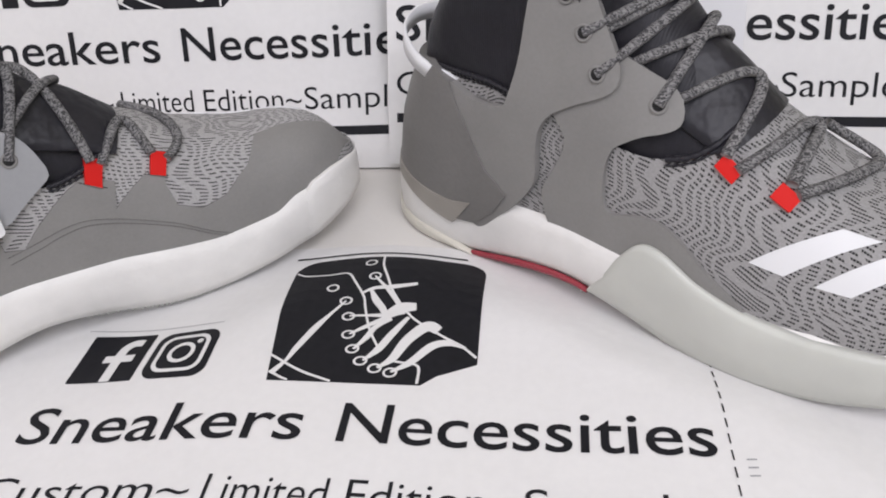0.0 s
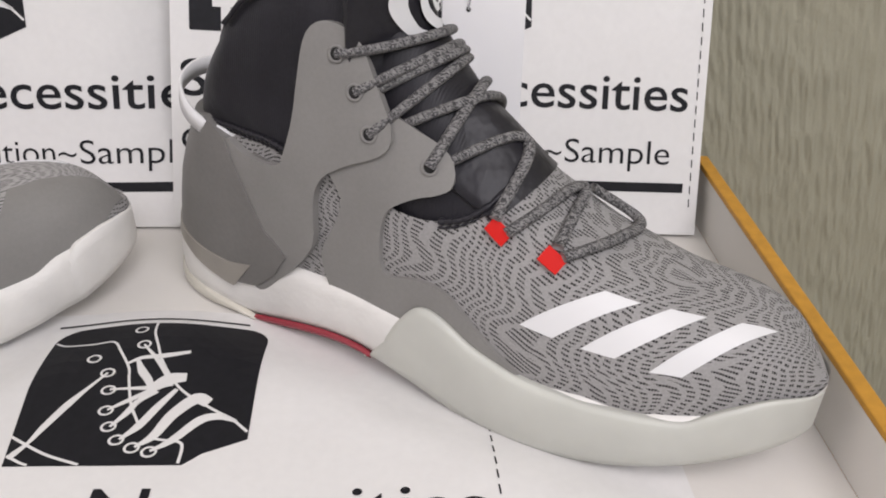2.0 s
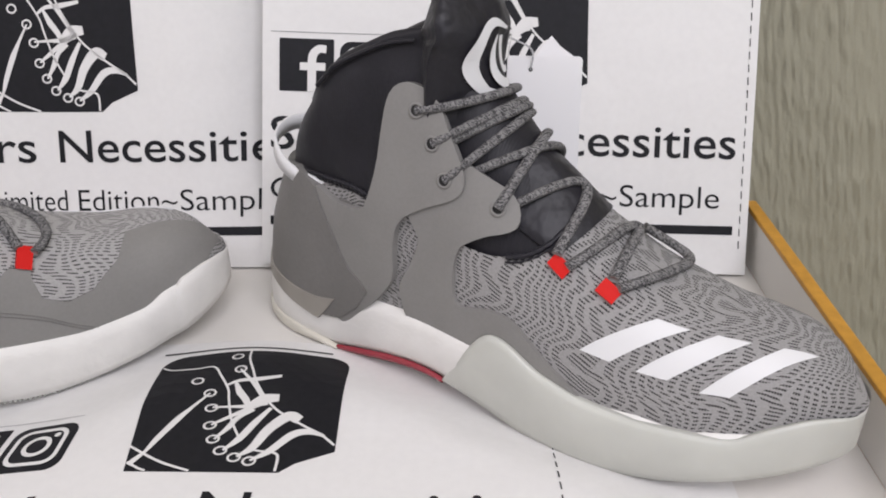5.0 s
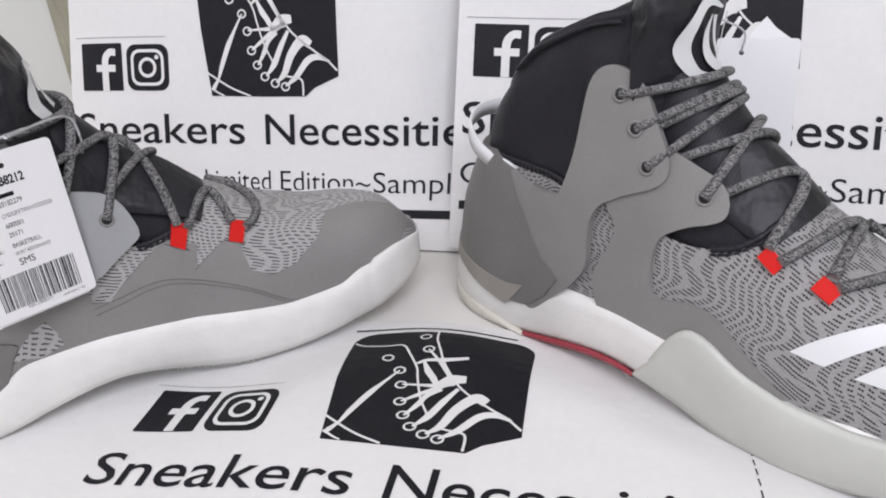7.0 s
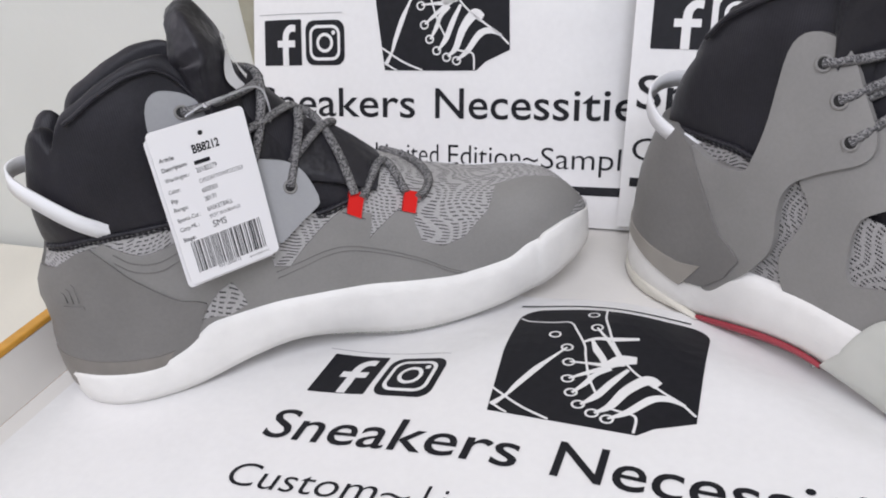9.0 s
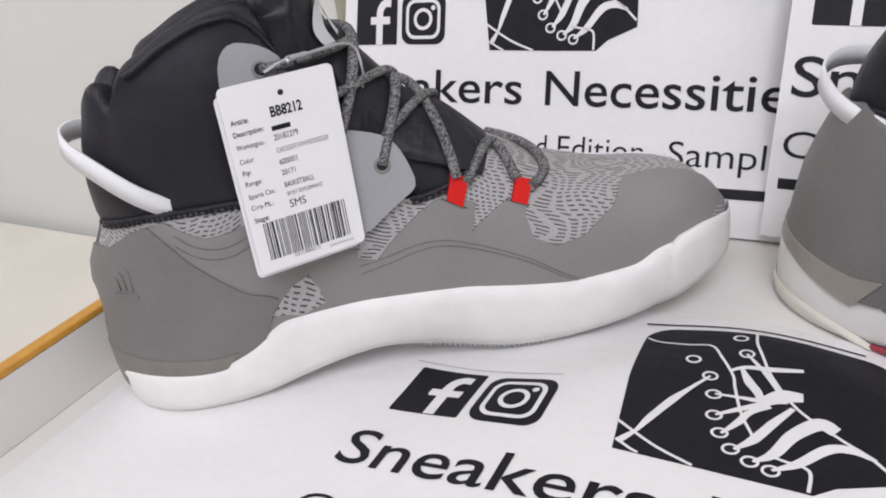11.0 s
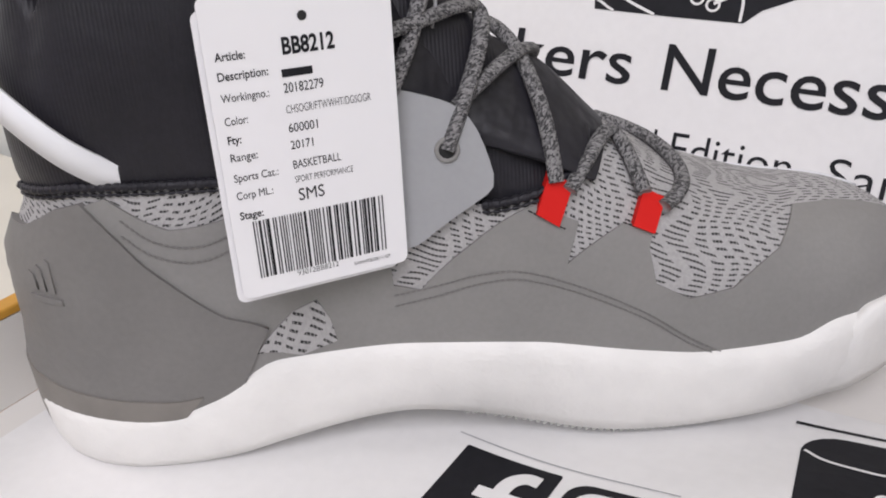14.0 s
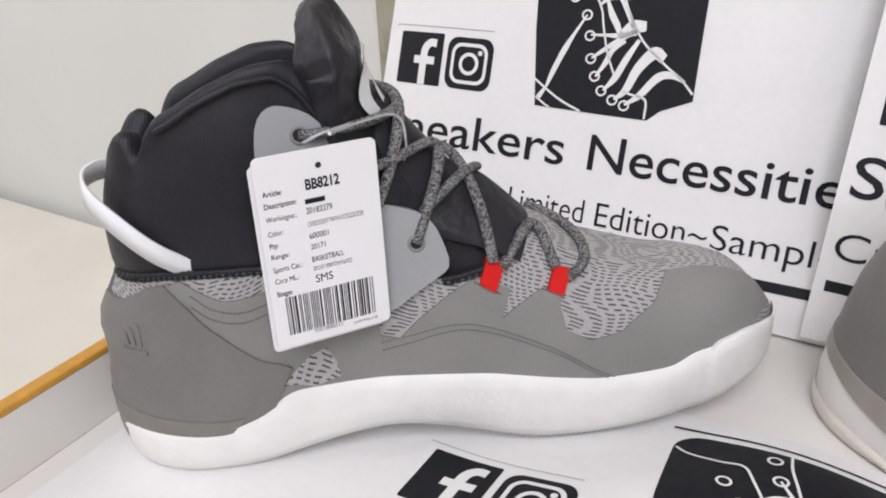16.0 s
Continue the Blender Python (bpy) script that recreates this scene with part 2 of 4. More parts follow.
def tube(pts, r, sides=10, flat=1.0, n=10, up=(0, 0, 1)):
    """A rounded cord along the points; flat below 1 squashes it."""
    path = smooth_path(pts, n)
    d = np.gradient(path, axis=0)
    d /= np.linalg.norm(d, axis=1, keepdims=True) + 1e-12
    a = np.cross(d, np.array(up, float))
    a /= np.linalg.norm(a, axis=1, keepdims=True) + 1e-9
    b = np.cross(a, d)
    ang = np.linspace(0, 2 * np.pi, sides, endpoint=False)
    ring = path[:, None] + r * (np.cos(ang)[None, :, None] * a[:, None] + flat * np.sin(ang)[None, :, None] * b[:, None])
    run = np.r_[0, np.cumsum(np.linalg.norm(np.diff(path, axis=0), axis=1))] / 0.0008
    uv = np.stack([np.repeat(run[:, None], sides, 1), np.repeat(np.arange(sides)[None] * 1.2, len(run), 0) + run[:, None] * 0.35], -1)
    bm = grid_mesh(ring, close_v=True, uv=uv)
    bm.verts.ensure_lookup_table()
    bm.faces.new([bm.verts[i] for i in range(sides)][::-1])
    bm.faces.new([bm.verts[(len(path) - 1) * sides + i] for i in range(sides)])
    return bm


def ribbon(pts, widths, thick, across, n=10):
    """A flat band along the points; across: the way its width runs at each point."""
    path, ac = smooth_path(pts, n), smooth_path(across, n)
    w = np.interp(np.linspace(0, 1, len(path)), np.linspace(0, 1, len(widths)), widths)
    ac /= np.linalg.norm(ac, axis=1, keepdims=True)
    d = np.gradient(path, axis=0)
    nn = np.cross(d, ac)
    nn /= np.linalg.norm(nn, axis=1, keepdims=True) + 1e-12
    ring = np.stack([path + sx * ac * w[:, None] / 2 + sy * nn * thick / 2 for sx, sy in ((-1, -1), (1, -1), (1, 1), (-1, 1))], 1)
    bm = grid_mesh(ring, close_v=True)
    bm.verts.ensure_lookup_table()
    bm.faces.new([bm.verts[i] for i in range(4)][::-1])
    k = (len(path) - 1) * 4
    bm.faces.new([bm.verts[k + i] for i in range(4)])
    return bm


def fill(outline, step):
    """Triangles that fill a closed outline in the plane: points and triples."""
    from_edge = [Vector(p) for p in outline]
    n = len(from_edge)
    lo, hi = np.min(outline, 0), np.max(outline, 0)
    inner = []
    poly = np.array(outline)
    nxt = np.roll(poly, -1, 0)
    for gx in np.arange(lo[0] + step / 2, hi[0], step):
        for gy in np.arange(lo[1] + step / 2, hi[1], step):
            cross = ((poly[:, 1] > gy) != (nxt[:, 1] > gy)) & (gx < (nxt[:, 0] - poly[:, 0]) * (gy - poly[:, 1]) / (nxt[:, 1] - poly[:, 1] + 1e-15) + poly[:, 0])
            e = nxt - poly
            t = np.clip(((np.array([gx, gy]) - poly) * e).sum(1) / ((e**2).sum(1) + 1e-15), 0, 1)
            if cross.sum() % 2 and np.min(np.linalg.norm(poly + t[:, None] * e - [gx, gy], axis=1)) > step * 0.4:
                inner.append(Vector((gx, gy)))
    vs, _, faces, *_ = geometry.delaunay_2d_cdt(from_edge + inner, [(i, (i + 1) % n) for i in range(n)], [list(range(n))], 1, 1e-7)
    return np.array([tuple(v) for v in vs]), [f for f in faces if len(f) == 3]


def resample(outline, step, rounded=True):
    """A closed outline through the corners, rounded or straight, with even steps."""
    p = np.array(outline, float)
    if rounded:
        q = smooth_path(np.vstack([p[-1], p, p[0], p[1]]), 16)[16:-16]
        p = q[:-1] if np.allclose(q[0], q[-1]) else q
    loop = np.vstack([p, p[:1]])
    run = np.r_[0, np.cumsum(np.linalg.norm(np.diff(loop, axis=0), axis=1))]
    if rounded:
        t = np.linspace(0, run[-1], max(8, int(run[-1] / step)), endpoint=False)
    else:
        t = np.concatenate([np.linspace(a, b, max(1, int((b - a) / step)), endpoint=False) for a, b in zip(run[:-1], run[1:])])
    return np.stack([np.interp(t, run, loop[:, 0]), np.interp(t, run, loop[:, 1])], -1)


def panel(outline2d, place, thick, step=0.004, uv_of=None):
    """A thin panel: a filled outline, laid onto a surface by place(points, height), with an edge that goes down."""
    pts, tris = fill(outline2d, step)
    top, low = place(pts, thick), place(pts, -0.0006)
    bm = bmesh.new()
    lay = bm.loops.layers.uv.new("UVMap")
    vt = [bm.verts.new(p) for p in top]
    edges = {}
    for f in tris:
        try:
            face = bm.faces.new([vt[i] for i in f])
        except ValueError:
            continue
        if uv_of is not None:
            for loop, i in zip(face.loops, f):
                loop[lay].uv = uv_of(pts[i])
        for a, b in zip(f, (*f[1:], f[0])):
            edges[(a, b)] = edges.get((a, b), 0) + 1
    rim = [(a, b) for (a, b) in edges if (b, a) not in edges]
    vl, vr = {}, {}
    for a, b in rim:
        for i in (a, b):
            if i not in vl:
                vl[i], vr[i] = bm.verts.new(low[i]), bm.verts.new(top[i])
        bm.faces.new([vr[b], vr[a], vl[a], vl[b]])
    bmesh.ops.recalc_face_normals(bm, faces=bm.faces)
    return bm


# ---- the room ----
def setting(name, bm, material, label, category):
    return tagged(part(name, bm, material, smooth=False), label, category, kind="structure")


Y_WALL = 0.262
setting("wall_back_covering", box(-0.372, 1.4, Y_WALL, Y_WALL + 0.05, -0.9, 2.3), KHAKI, "khaki wall covering embossed with slanting ribs", "wall")
setting("wall_back_painted", box(-1.5, -0.3725, Y_WALL + 0.006, Y_WALL + 0.056, -0.9, 2.3), PALE, "pale grey-green painted wall behind the table", "wall")
# this wall and the ceiling are out of view, added to close the room
setting("wall_right", box(1.4, 1.45, -1.35, Y_WALL + 0.05, -0.9, 2.3), PALE, "plain pale painted side wall", "wall")
# unseen side wall; its window opening is added for the side lamp
bm = bmesh.new()
for y0, y1, z0, z1 in ((-1.35, -1.15, -0.9, 2.3), (0.05, 0.31, -0.9, 2.3), (-1.15, 0.05, -0.9, 0.5), (-1.15, 0.05, 1.8, 2.3)):
    box(-1.55, -1.5, y0, y1, z0, z1, bm=bm)
setting("wall_left", bm, PALE, "unseen pale painted wall with an added window opening", "wall")
# unseen front wall, its opening added and placed to suit the front lamp
bm = bmesh.new()
for x0, x1, z0, z1 in ((-1.5, -0.30, -0.9, 2.3), (1.30, 1.4, -0.9, 2.3), (-0.30, 1.30, -0.9, 0.85), (-0.30, 1.30, 2.24, 2.3)):
    box(x0, x1, -1.35, -1.30, z0, z1, bm=bm)
setting("wall_front", bm, PALE, "unseen pale painted wall with an added wide window opening", "wall")
setting("ceiling", box(-1.55, 1.45, -1.36, 0.32, 2.3, 2.35), CEIL, "plain white ceiling", "ceiling")
setting("floor", box(-1.55, 1.45, -1.36, 0.32, -0.95, -0.9), CREAM, "plain cream floor", "floor")
table_root = tagged(new("table"), "cream table against the wall, under the open box", "table")
part("table_top", box(-1.45, 0.236, -0.75, Y_WALL - 0.004, -0.15, -0.118, 0.004), CREAM, table_root, smooth=False)
for x0, x1 in ((-1.42, -1.38), (0.19, 0.23)):
    part("table_side", box(x0, x1, -0.70, Y_WALL - 0.03, -0.9, -0.1502, 0.002), CREAM, table_root, smooth=False)


# ---- the open box under the shoes ----
def shoe_tray():
    root = tagged(new("shoe_box"), "orange cardboard box with a white lining, lying open under the shoes", "box")
    x0, x1, y0, y1, zt = -0.328, 0.2335, -0.30, 0.196, 0.031
    part("base", box(x0 - 0.0065, x1 + 0.0065, y0 - 0.004, y1 + 0.004, -0.118, -0.0005, 0.001), ORANGE, root, smooth=False)
    part("lining", box(x0, x1, y0, y1, -0.0004, 0.0, 0), BOARD, root, "white cardboard lining", smooth=False)
    t = 0.0065
    for a, b, c, d in ((x0 - t, x0, y0, y1), (x1, x1 + t, y0, y1), (x0 - t, x1 + t, y1, y1 + 0.004)):
        side = part("side", box(a, b, c, d, 0.0002, zt, 0.0), BOARD, root, "white cardboard side", smooth=False)
        e = 0.0004
        part("rim", box(a - e, b + e, c - e, d + e, zt + 0.0001, zt + 0.0035, 0.0008), ORANGE, side, "orange folded edge", smooth=False)
    return root


shoe_tray()


# ---- the printed sheets ----
def ease(v):
    v = np.clip(v, 0, 1)
    return v * v * (3 - 2 * v)


def hump(x, y):
    """How the loose sheet bulges between the two shoes and lies down towards them."""
    to_right = -0.511 * (x + 0.03) - 0.8596 * (y - 0.104)
    to_left = 0.583 * (x + 0.29) - 0.811 * (y + 0.045)
    return 0.0006 + 0.0112 * ease((to_right + 0.004) / 0.05) * ease((to_left + 0.004) / 0.06) * ease((0.20 - x) / 0.09) * ease((x + 0.205) / 0.12) + 0.0006 * np.sin(x * 45 + 1.0) * np.sin(y * 38) * ease(to_right / 0.04) * ease(to_left / 0.04)


def lay_flat(m):
    def place(p, h):
        p = np.asarray(p, float)
        q = np.stack([p[:, 0], p[:, 1], np.full(len(p), h)], -1)
        return q @ np.array(m.to_3x3()).T + np.array(m.translation)
    return place


def lay_floor(dx, dy):
    def place(p, h):
        p = np.asarray(p, float)
        x, y = p[:, 0] + dx, p[:, 1] + dy
        return np.stack([x, y, hump(x, y) + h], -1)
    return place


def words(text, size, spacing=1.0, bold=0.0):
    """The outline mesh of some words in the built-in font: points, faces, and its width."""
    cu = bpy.data.curves.new("words", "FONT")
    cu.body, cu.size, cu.space_character, cu.offset, cu.resolution_u = text, size, spacing, bold, 4
    ob = bpy.data.objects.new("words", cu)
    scene.collection.objects.link(ob)
    bpy.context.view_layer.update()
    me = bpy.data.meshes.new_from_object(ob)
    pts = np.array([v.co[:2] for v in me.vertices]).reshape(-1, 2)
    faces = [tuple(p.vertices) for p in me.polygons]
    bpy.data.objects.remove(ob)
    bpy.data.curves.remove(cu)
    bpy.data.meshes.remove(me)
    return pts, faces


def print_words(name, text, place, parent, x0, y0, width, height, h=0.0003, material=None, spacing=1.0, turn=0.0, bold=0.0):
    """Words laid on a surface: from x0, on the line y0, so wide, with capitals so high."""
    pts, faces = words(text, 1.0, spacing, bold)
    caps, _ = words("H", 1.0)
    pts = pts * [1, height / np.ptp(caps[:, 1])]
    pts[:, 0] = (pts[:, 0] - pts[:, 0].min()) / np.ptp(pts[:, 0]) * width
    c, s = math.cos(turn), math.sin(turn)
    pts = pts @ np.array([[c, s], [-s, c]]) + [x0, y0]
    me = bpy.data.meshes.new(name)
    me.from_pydata([tuple(p) for p in place(pts, h)], [], faces)
    me.materials.append(material or INK)
    ob = new(name, me)
    ob.parent = parent
    return ob


def stroke(pts, w):
    """The outline of a tapering brush stroke along some points."""
    p = smooth_path(pts, 8)
    d = np.gradient(p, axis=0)
    d /= np.linalg.norm(d, axis=1, keepdims=True) + 1e-12
    nn = np.stack([-d[:, 1], d[:, 0]], -1)
    ww = np.interp(np.linspace(0, 1, len(p)), np.linspace(0, 1, len(w)), w)[:, None] / 2
    return np.vstack([p + nn * ww, (p - nn * ww)[::-1]])


def strip(pts, w, place, h):
    """A printed line with changing width."""
    p = smooth_path(pts, 8)
    d = np.gradient(p, axis=0)
    d /= np.linalg.norm(d, axis=1, keepdims=True) + 1e-12
    nn = np.stack([-d[:, 1], d[:, 0]], -1)
    ww = np.interp(np.linspace(0, 1, len(p)), np.linspace(0, 1, len(w)), w)[:, None] / 2
    return grid_mesh(np.stack([place(p + nn * ww, h), place(p - nn * ww, h)], 1))


def loop_line(cx, cy, rx, ry, w, place, h, n=28):
    a = np.linspace(0, 2 * np.pi, n, endpoint=False)
    c, s = np.cos(a), np.sin(a)
    out = np.stack([cx + (rx + w / 2) * c, cy + (ry + w / 2) * s], -1)
    inn = np.stack([cx + (rx - w / 2) * c, cy + (ry - w / 2) * s], -1)
    return grid_mesh(np.stack([place(out, h), place(inn, h)], 1), close_u=True)


def rounded_rect(x0, x1, y0, y1, r, n=6):
    out = []
    for cx, cy, a0 in ((x1 - r, y1 - r, 0), (x0 + r, y1 - r, 90), (x0 + r, y0 + r, 180), (x1 - r, y0 + r, 270)):
        for a in np.radians(np.linspace(a0, a0 + 90, n)):
            out.append((cx + r * math.cos(a), cy + r * math.sin(a)))
    return np.array(out)


def sheet_print(root, place):
    """The print of a sheet; its zero is the right end of the badge's lower edge."""
    # the badge with the drawing of a laced boot
    badge = np.vstack([rounded_rect(-0.096, -0.0015, -0.012, 0.0765, 0.011)[:12], [(-0.093, 0.03), (-0.087, -0.012), (-0.05, -0.0125), (-0.0222, -0.0125), (-0.016, -0.007), (0.0, 0.0), (-0.0008, 0.03)]])
    badge = resample(badge, 0.004, False)
    ob = part("badge", panel(badge, place, 0.0003, 0.008), INK, root, "black badge with a white drawing of a laced boot", smooth=False)
    white = []
    for pts, w in (
        ([(-0.095, 0.0648), (-0.0886, 0.0608), (-0.0768, 0.0599), (-0.0678, 0.0606), (-0.0623, 0.0528), (-0.0562, 0.0423), (-0.0541, 0.0348), (-0.0495, 0.0206), (-0.0439, 0.0095)], (0.0011, 0.0011)),
        ([(-0.0525, 0.0765), (-0.0511, 0.0667), (-0.0479, 0.0581), (-0.0422, 0.0446), (-0.0314, 0.0283), (-0.0167, 0.0164), (-0.0081, 0.0107), (-0.0006, 0.0035)], (0.0011, 0.0012)),
        ([(-0.0374, 0.0011), (-0.0326, -0.0001), (-0.0258, -0.0013), (-0.0238, -0.0043), (-0.0236, -0.0120)], (0.0012, 0.0012)),
        ([(-0.0905, 0.0034), (-0.0739, -0.0065), (-0.0596, -0.0122)], (0.0012, 0.0012)),
        ([(-0.0872, -0.0070), (-0.0815, -0.0105), (-0.0780, -0.0120)], (0.0012, 0.0010)),
        ([(-0.064, 0.0392), (-0.0695, 0.0291), (-0.074, 0.0201), (-0.079, 0.0074), (-0.0816, -0.0005), (-0.0848, -0.0061), (-0.0862, -0.0086)], (0.0010, 0.0018, 0.0034, 0.0030, 0.0016, 0.0028, 0.0022)),
        ([(-0.0577, 0.0449), (-0.0522, 0.0487), (-0.0426, 0.0499), (-0.0322, 0.0519)], (0.0014, 0.0022, 0.0030, 0.0020)),
        ([(-0.0535, 0.0470), (-0.0500, 0.0400), (-0.0462, 0.0346), (-0.0432, 0.0285)], (0.0016, 0.0036, 0.0034, 0.0024)),
        ([(-0.0536, 0.0576), (-0.0464, 0.0486), (-0.0402, 0.0395), (-0.0353, 0.0319)], (0.0010, 0.0018, 0.0024, 0.0030)),
        ([(-0.0434, 0.0297), (-0.0375, 0.0344), (-0.0305, 0.0355)], (0.0040, 0.0076, 0.0050)),
        ([(-0.0602, 0.0289), (-0.0519, 0.0294), (-0.0442, 0.0297), (-0.0353, 0.0319)], (0.0011, 0.0016, 0.0028, 0.0030)),
        ([(-0.0577, 0.0168), (-0.0514, 0.0218), (-0.0424, 0.0285), (-0.034, 0.0331)], (0.0011, 0.0024, 0.0028, 0.0020)),
        ([(-0.0539, 0.0073), (-0.0495, 0.0151), (-0.0468, 0.0217), (-0.0405, 0.0273)], (0.0012, 0.0030, 0.0028, 0.0020)),
        ([(-0.0484, 0.0004), (-0.0431, 0.0074), (-0.0383, 0.0181), (-0.033, 0.0283)], (0.0012, 0.0038, 0.0036, 0.0020)),
        ([(-0.0416, -0.0037), (-0.036, 0.002), (-0.0313, 0.0135), (-0.0239, 0.0222), (-0.0182, 0.0196)], (0.0012, 0.0040, 0.0052, 0.0064, 0.0050)),
        ([(-0.0354, -0.0059), (-0.0282, -0.0002), (-0.0201, 0.0099), (-0.0129, 0.0119), (-0.0056, 0.0091)], (0.0012, 0.0036, 0.0044, 0.0036, 0.0014)),
    ):
        part("drawn_line", strip(pts, w, place, 0.00055), PAPER, ob, smooth=False)
    for cx, cy in ((-0.0578, 0.0694), (-0.0536, 0.0576), (-0.0723, 0.0482), (-0.064, 0.0392), (-0.0606, 0.0284), (-0.0581, 0.0164), (-0.0544, 0.0073), (-0.0494, 0.0001), (-0.0425, -0.0041), (-0.0356, -0.0063)):
        part("drawn_ring", loop_line(cx, cy, 0.0026, 0.0024, 0.0010, place, 0.0006), PAPER, ob, smooth=False)
    # dark line above the badge
    part("thin_line", strip([(-0.100, 0.0815), (-0.06, 0.0815), (-0.012, 0.0815)], (0.0016, 0.0016), place, 0.0003), INK, root, smooth=False)
    # two plain square symbols
    ob = part("symbol", panel(resample(rounded_rect(-0.1835, -0.1515, -0.0085, 0.0225, 0.0008), 0.004, False), place, 0.0003, 0.008), INK, root, "black square with a white upright hook", smooth=False)
    part("hook", strip([(-0.1645, -0.0085), (-0.1645, 0.004), (-0.1640, 0.0125), (-0.1605, 0.0165), (-0.1560, 0.0165)], (0.0050, 0.0050, 0.0050, 0.0046, 0.0046), place, 0.00055), PAPER, ob, smooth=False)
    part("bar", strip([(-0.1715, 0.0062), (-0.164, 0.0062), (-0.1565, 0.0062)], (0.0046, 0.0046), place, 0.0006), PAPER, ob, smooth=False)
    ob = part("symbol", panel(resample(rounded_rect(-0.1480, -0.1175, -0.0085, 0.0215, 0.0065), 0.004, False), place, 0.0003, 0.008), INK, root, "black rounded square with white rings", smooth=False)
    rr = rounded_rect(-0.1448, -0.1207, -0.0053, 0.0183, 0.0062)
    rin = rounded_rect(-0.1428, -0.1227, -0.0033, 0.0163, 0.0046)
    part("ring", grid_mesh(np.stack([place(rr, 0.00055), place(rin, 0.00055)], 1), close_u=True), PAPER, ob, smooth=False)
    part("ring", loop_line(-0.1327, 0.0065, 0.0055, 0.0055, 0.0021, place, 0.0006), PAPER, ob, smooth=False)
    part("dot", loop_line(-0.1258, 0.0131, 0.0008, 0.0008, 0.0014, place, 0.0006, 12), PAPER, ob, smooth=False)
    part("thin_line", strip([(-0.1885, 0.0262), (-0.15, 0.0262), (-0.119, 0.0262)], (0.0005, 0.0005), place, 0.0003), INK_GREY, root, smooth=False)
    for text, x0, wide in (("Sneakers", -0.1885, 0.1235), ("Necessities", -0.0505, 0.1402)):
        print_words("title_word", text, place, root, x0, -0.0428, wide, 0.0190, bold=0.006)
    for text, x0, wide in (("Custom~", -0.1885, 0.0885), ("Limited", -0.0945, 0.0465), ("Edition~", -0.0410, 0.0610), ("Sample", 0.0220, 0.0595)):
        print_words("subtitle_word", text, place, root, x0, -0.0728, wide, 0.0130, bold=-0.004)
    part("bar", panel(resample(rounded_rect(-0.1885, 0.0905, -0.0885, -0.0832, 0.0002), 0.01, False), place, 0.0003, 0.012), INK, root, smooth=False)
    for k in range(26):
        y = 0.088 - k * 0.0075
        if y > -0.095:
            part("cut_mark", strip([(0.0945, y), (0.0946, y - 0.002), (0.0947, y - 0.0045)], (0.0006, 0.0006), place, 0.0003), INK, root, smooth=False)


def paper(place, x0, x1, y0, y1, curl):
    gx, gy = np.linspace(x0, x1, 60), np.linspace(y0, y1, 40)
    flat = np.stack(np.meshgrid(gx, gy, indexing="ij"), -1).reshape(-1, 2)
    pts = place(flat, 0.0) if curl is None else curl(flat)
    top = pts.reshape(60, 40, 3)
    bm = grid_mesh(top)
    bmesh.ops.recalc_face_normals(bm, faces=bm.faces)
    return bm


def standing_sheet(name, m, x0, x1, y0, y1, bend, label):
    root = tagged(new(name), label, "printed sheet", group="printed sheets")
    place = lay_flat(m)

    def curved(p, h):
        p = np.asarray(p, float)
        q = place(p, 0.0)
        n = np.array(m.to_3x3())[:, 2]
        return q + n * (h + bend(p[:, 0], p[:, 1]))[:, None]
    part("paper", paper(curved, x0, x1, y0, y1, lambda p: curved(p, np.zeros(len(p)))), PAPER, root)
    sheet_print(root, lambda p, h: curved(p, np.full(len(np.asarray(p)), h)))
    return root


SHEET_L = Matrix(((1.0, -0.004, -0.005), (0.0, 0.341, -0.940), (0.004, 0.940, 0.341))).to_4x4()
SHEET_L.translation = (-0.1394, 0.2078, 0.1042)
SHEET_R = Matrix(((1.0, 0.025, -0.005), (-0.014, 0.409, -0.912), (-0.021, 0.912, 0.409))).to_4x4()
SHEET_R.translation = (0.1307, 0.2133, 0.1056)
standing_sheet("printed_sheet", SHEET_L, -0.1945, 0.1005, -0.1085, 0.097, lambda x, y: -0.010 * np.clip((-0.15 - x) / 0.045, 0, 1) ** 2 * np.clip((y + 0.1) / 0.2, 0, 1) - 0.003 - 0.017 * np.clip((x - 0.02) / 0.055, 0, 1) ** 2 * np.clip((y + 0.095) / 0.06, 0, 1), "white printed sheet with a boot badge, leaning on the wall")
standing_sheet("printed_sheet", SHEET_R, -0.1936, 0.0995, -0.1125, 0.097, lambda x, y: 0.0025 + 0.003 * np.clip((-0.13 - x) / 0.055, 0, 1) ** 2 + 0.0015 * np.sin(x * 22) * np.clip((y + 0.1) / 0.1, 0, 1), "white printed sheet leaning on the wall, over its neighbour")

floor_sheet = tagged(new("printed_sheet"), "wide white printed sheet lying loose and bulging in the box", "printed sheet", group="printed sheets")
on_floor = lay_floor(0.0, -0.0003)
part("paper", paper(on_floor, -0.3150, 0.1700, -0.135, 0.093, None), PAPER, floor_sheet)
sheet_print(floor_sheet, on_floor)
for y in (-0.0505, -0.0470, -0.0435):
    part("print_bar", strip([(0.0990, y), (0.1008, y + 0.0002), (0.1026, y + 0.0003)], (0.0007, 0.0007), on_floor, 0.0003), INK_GREY, floor_sheet, smooth=False)

# ---- the shoe's form: x from heel to toe, y to the shoe's left, z up ----
LEN = 0.303
HEEL = {"lean": 0.02, "z": (0.0, 0.2), "dx": (0.0, 0.0), "tongue": 0.0, "arch": 0.0}


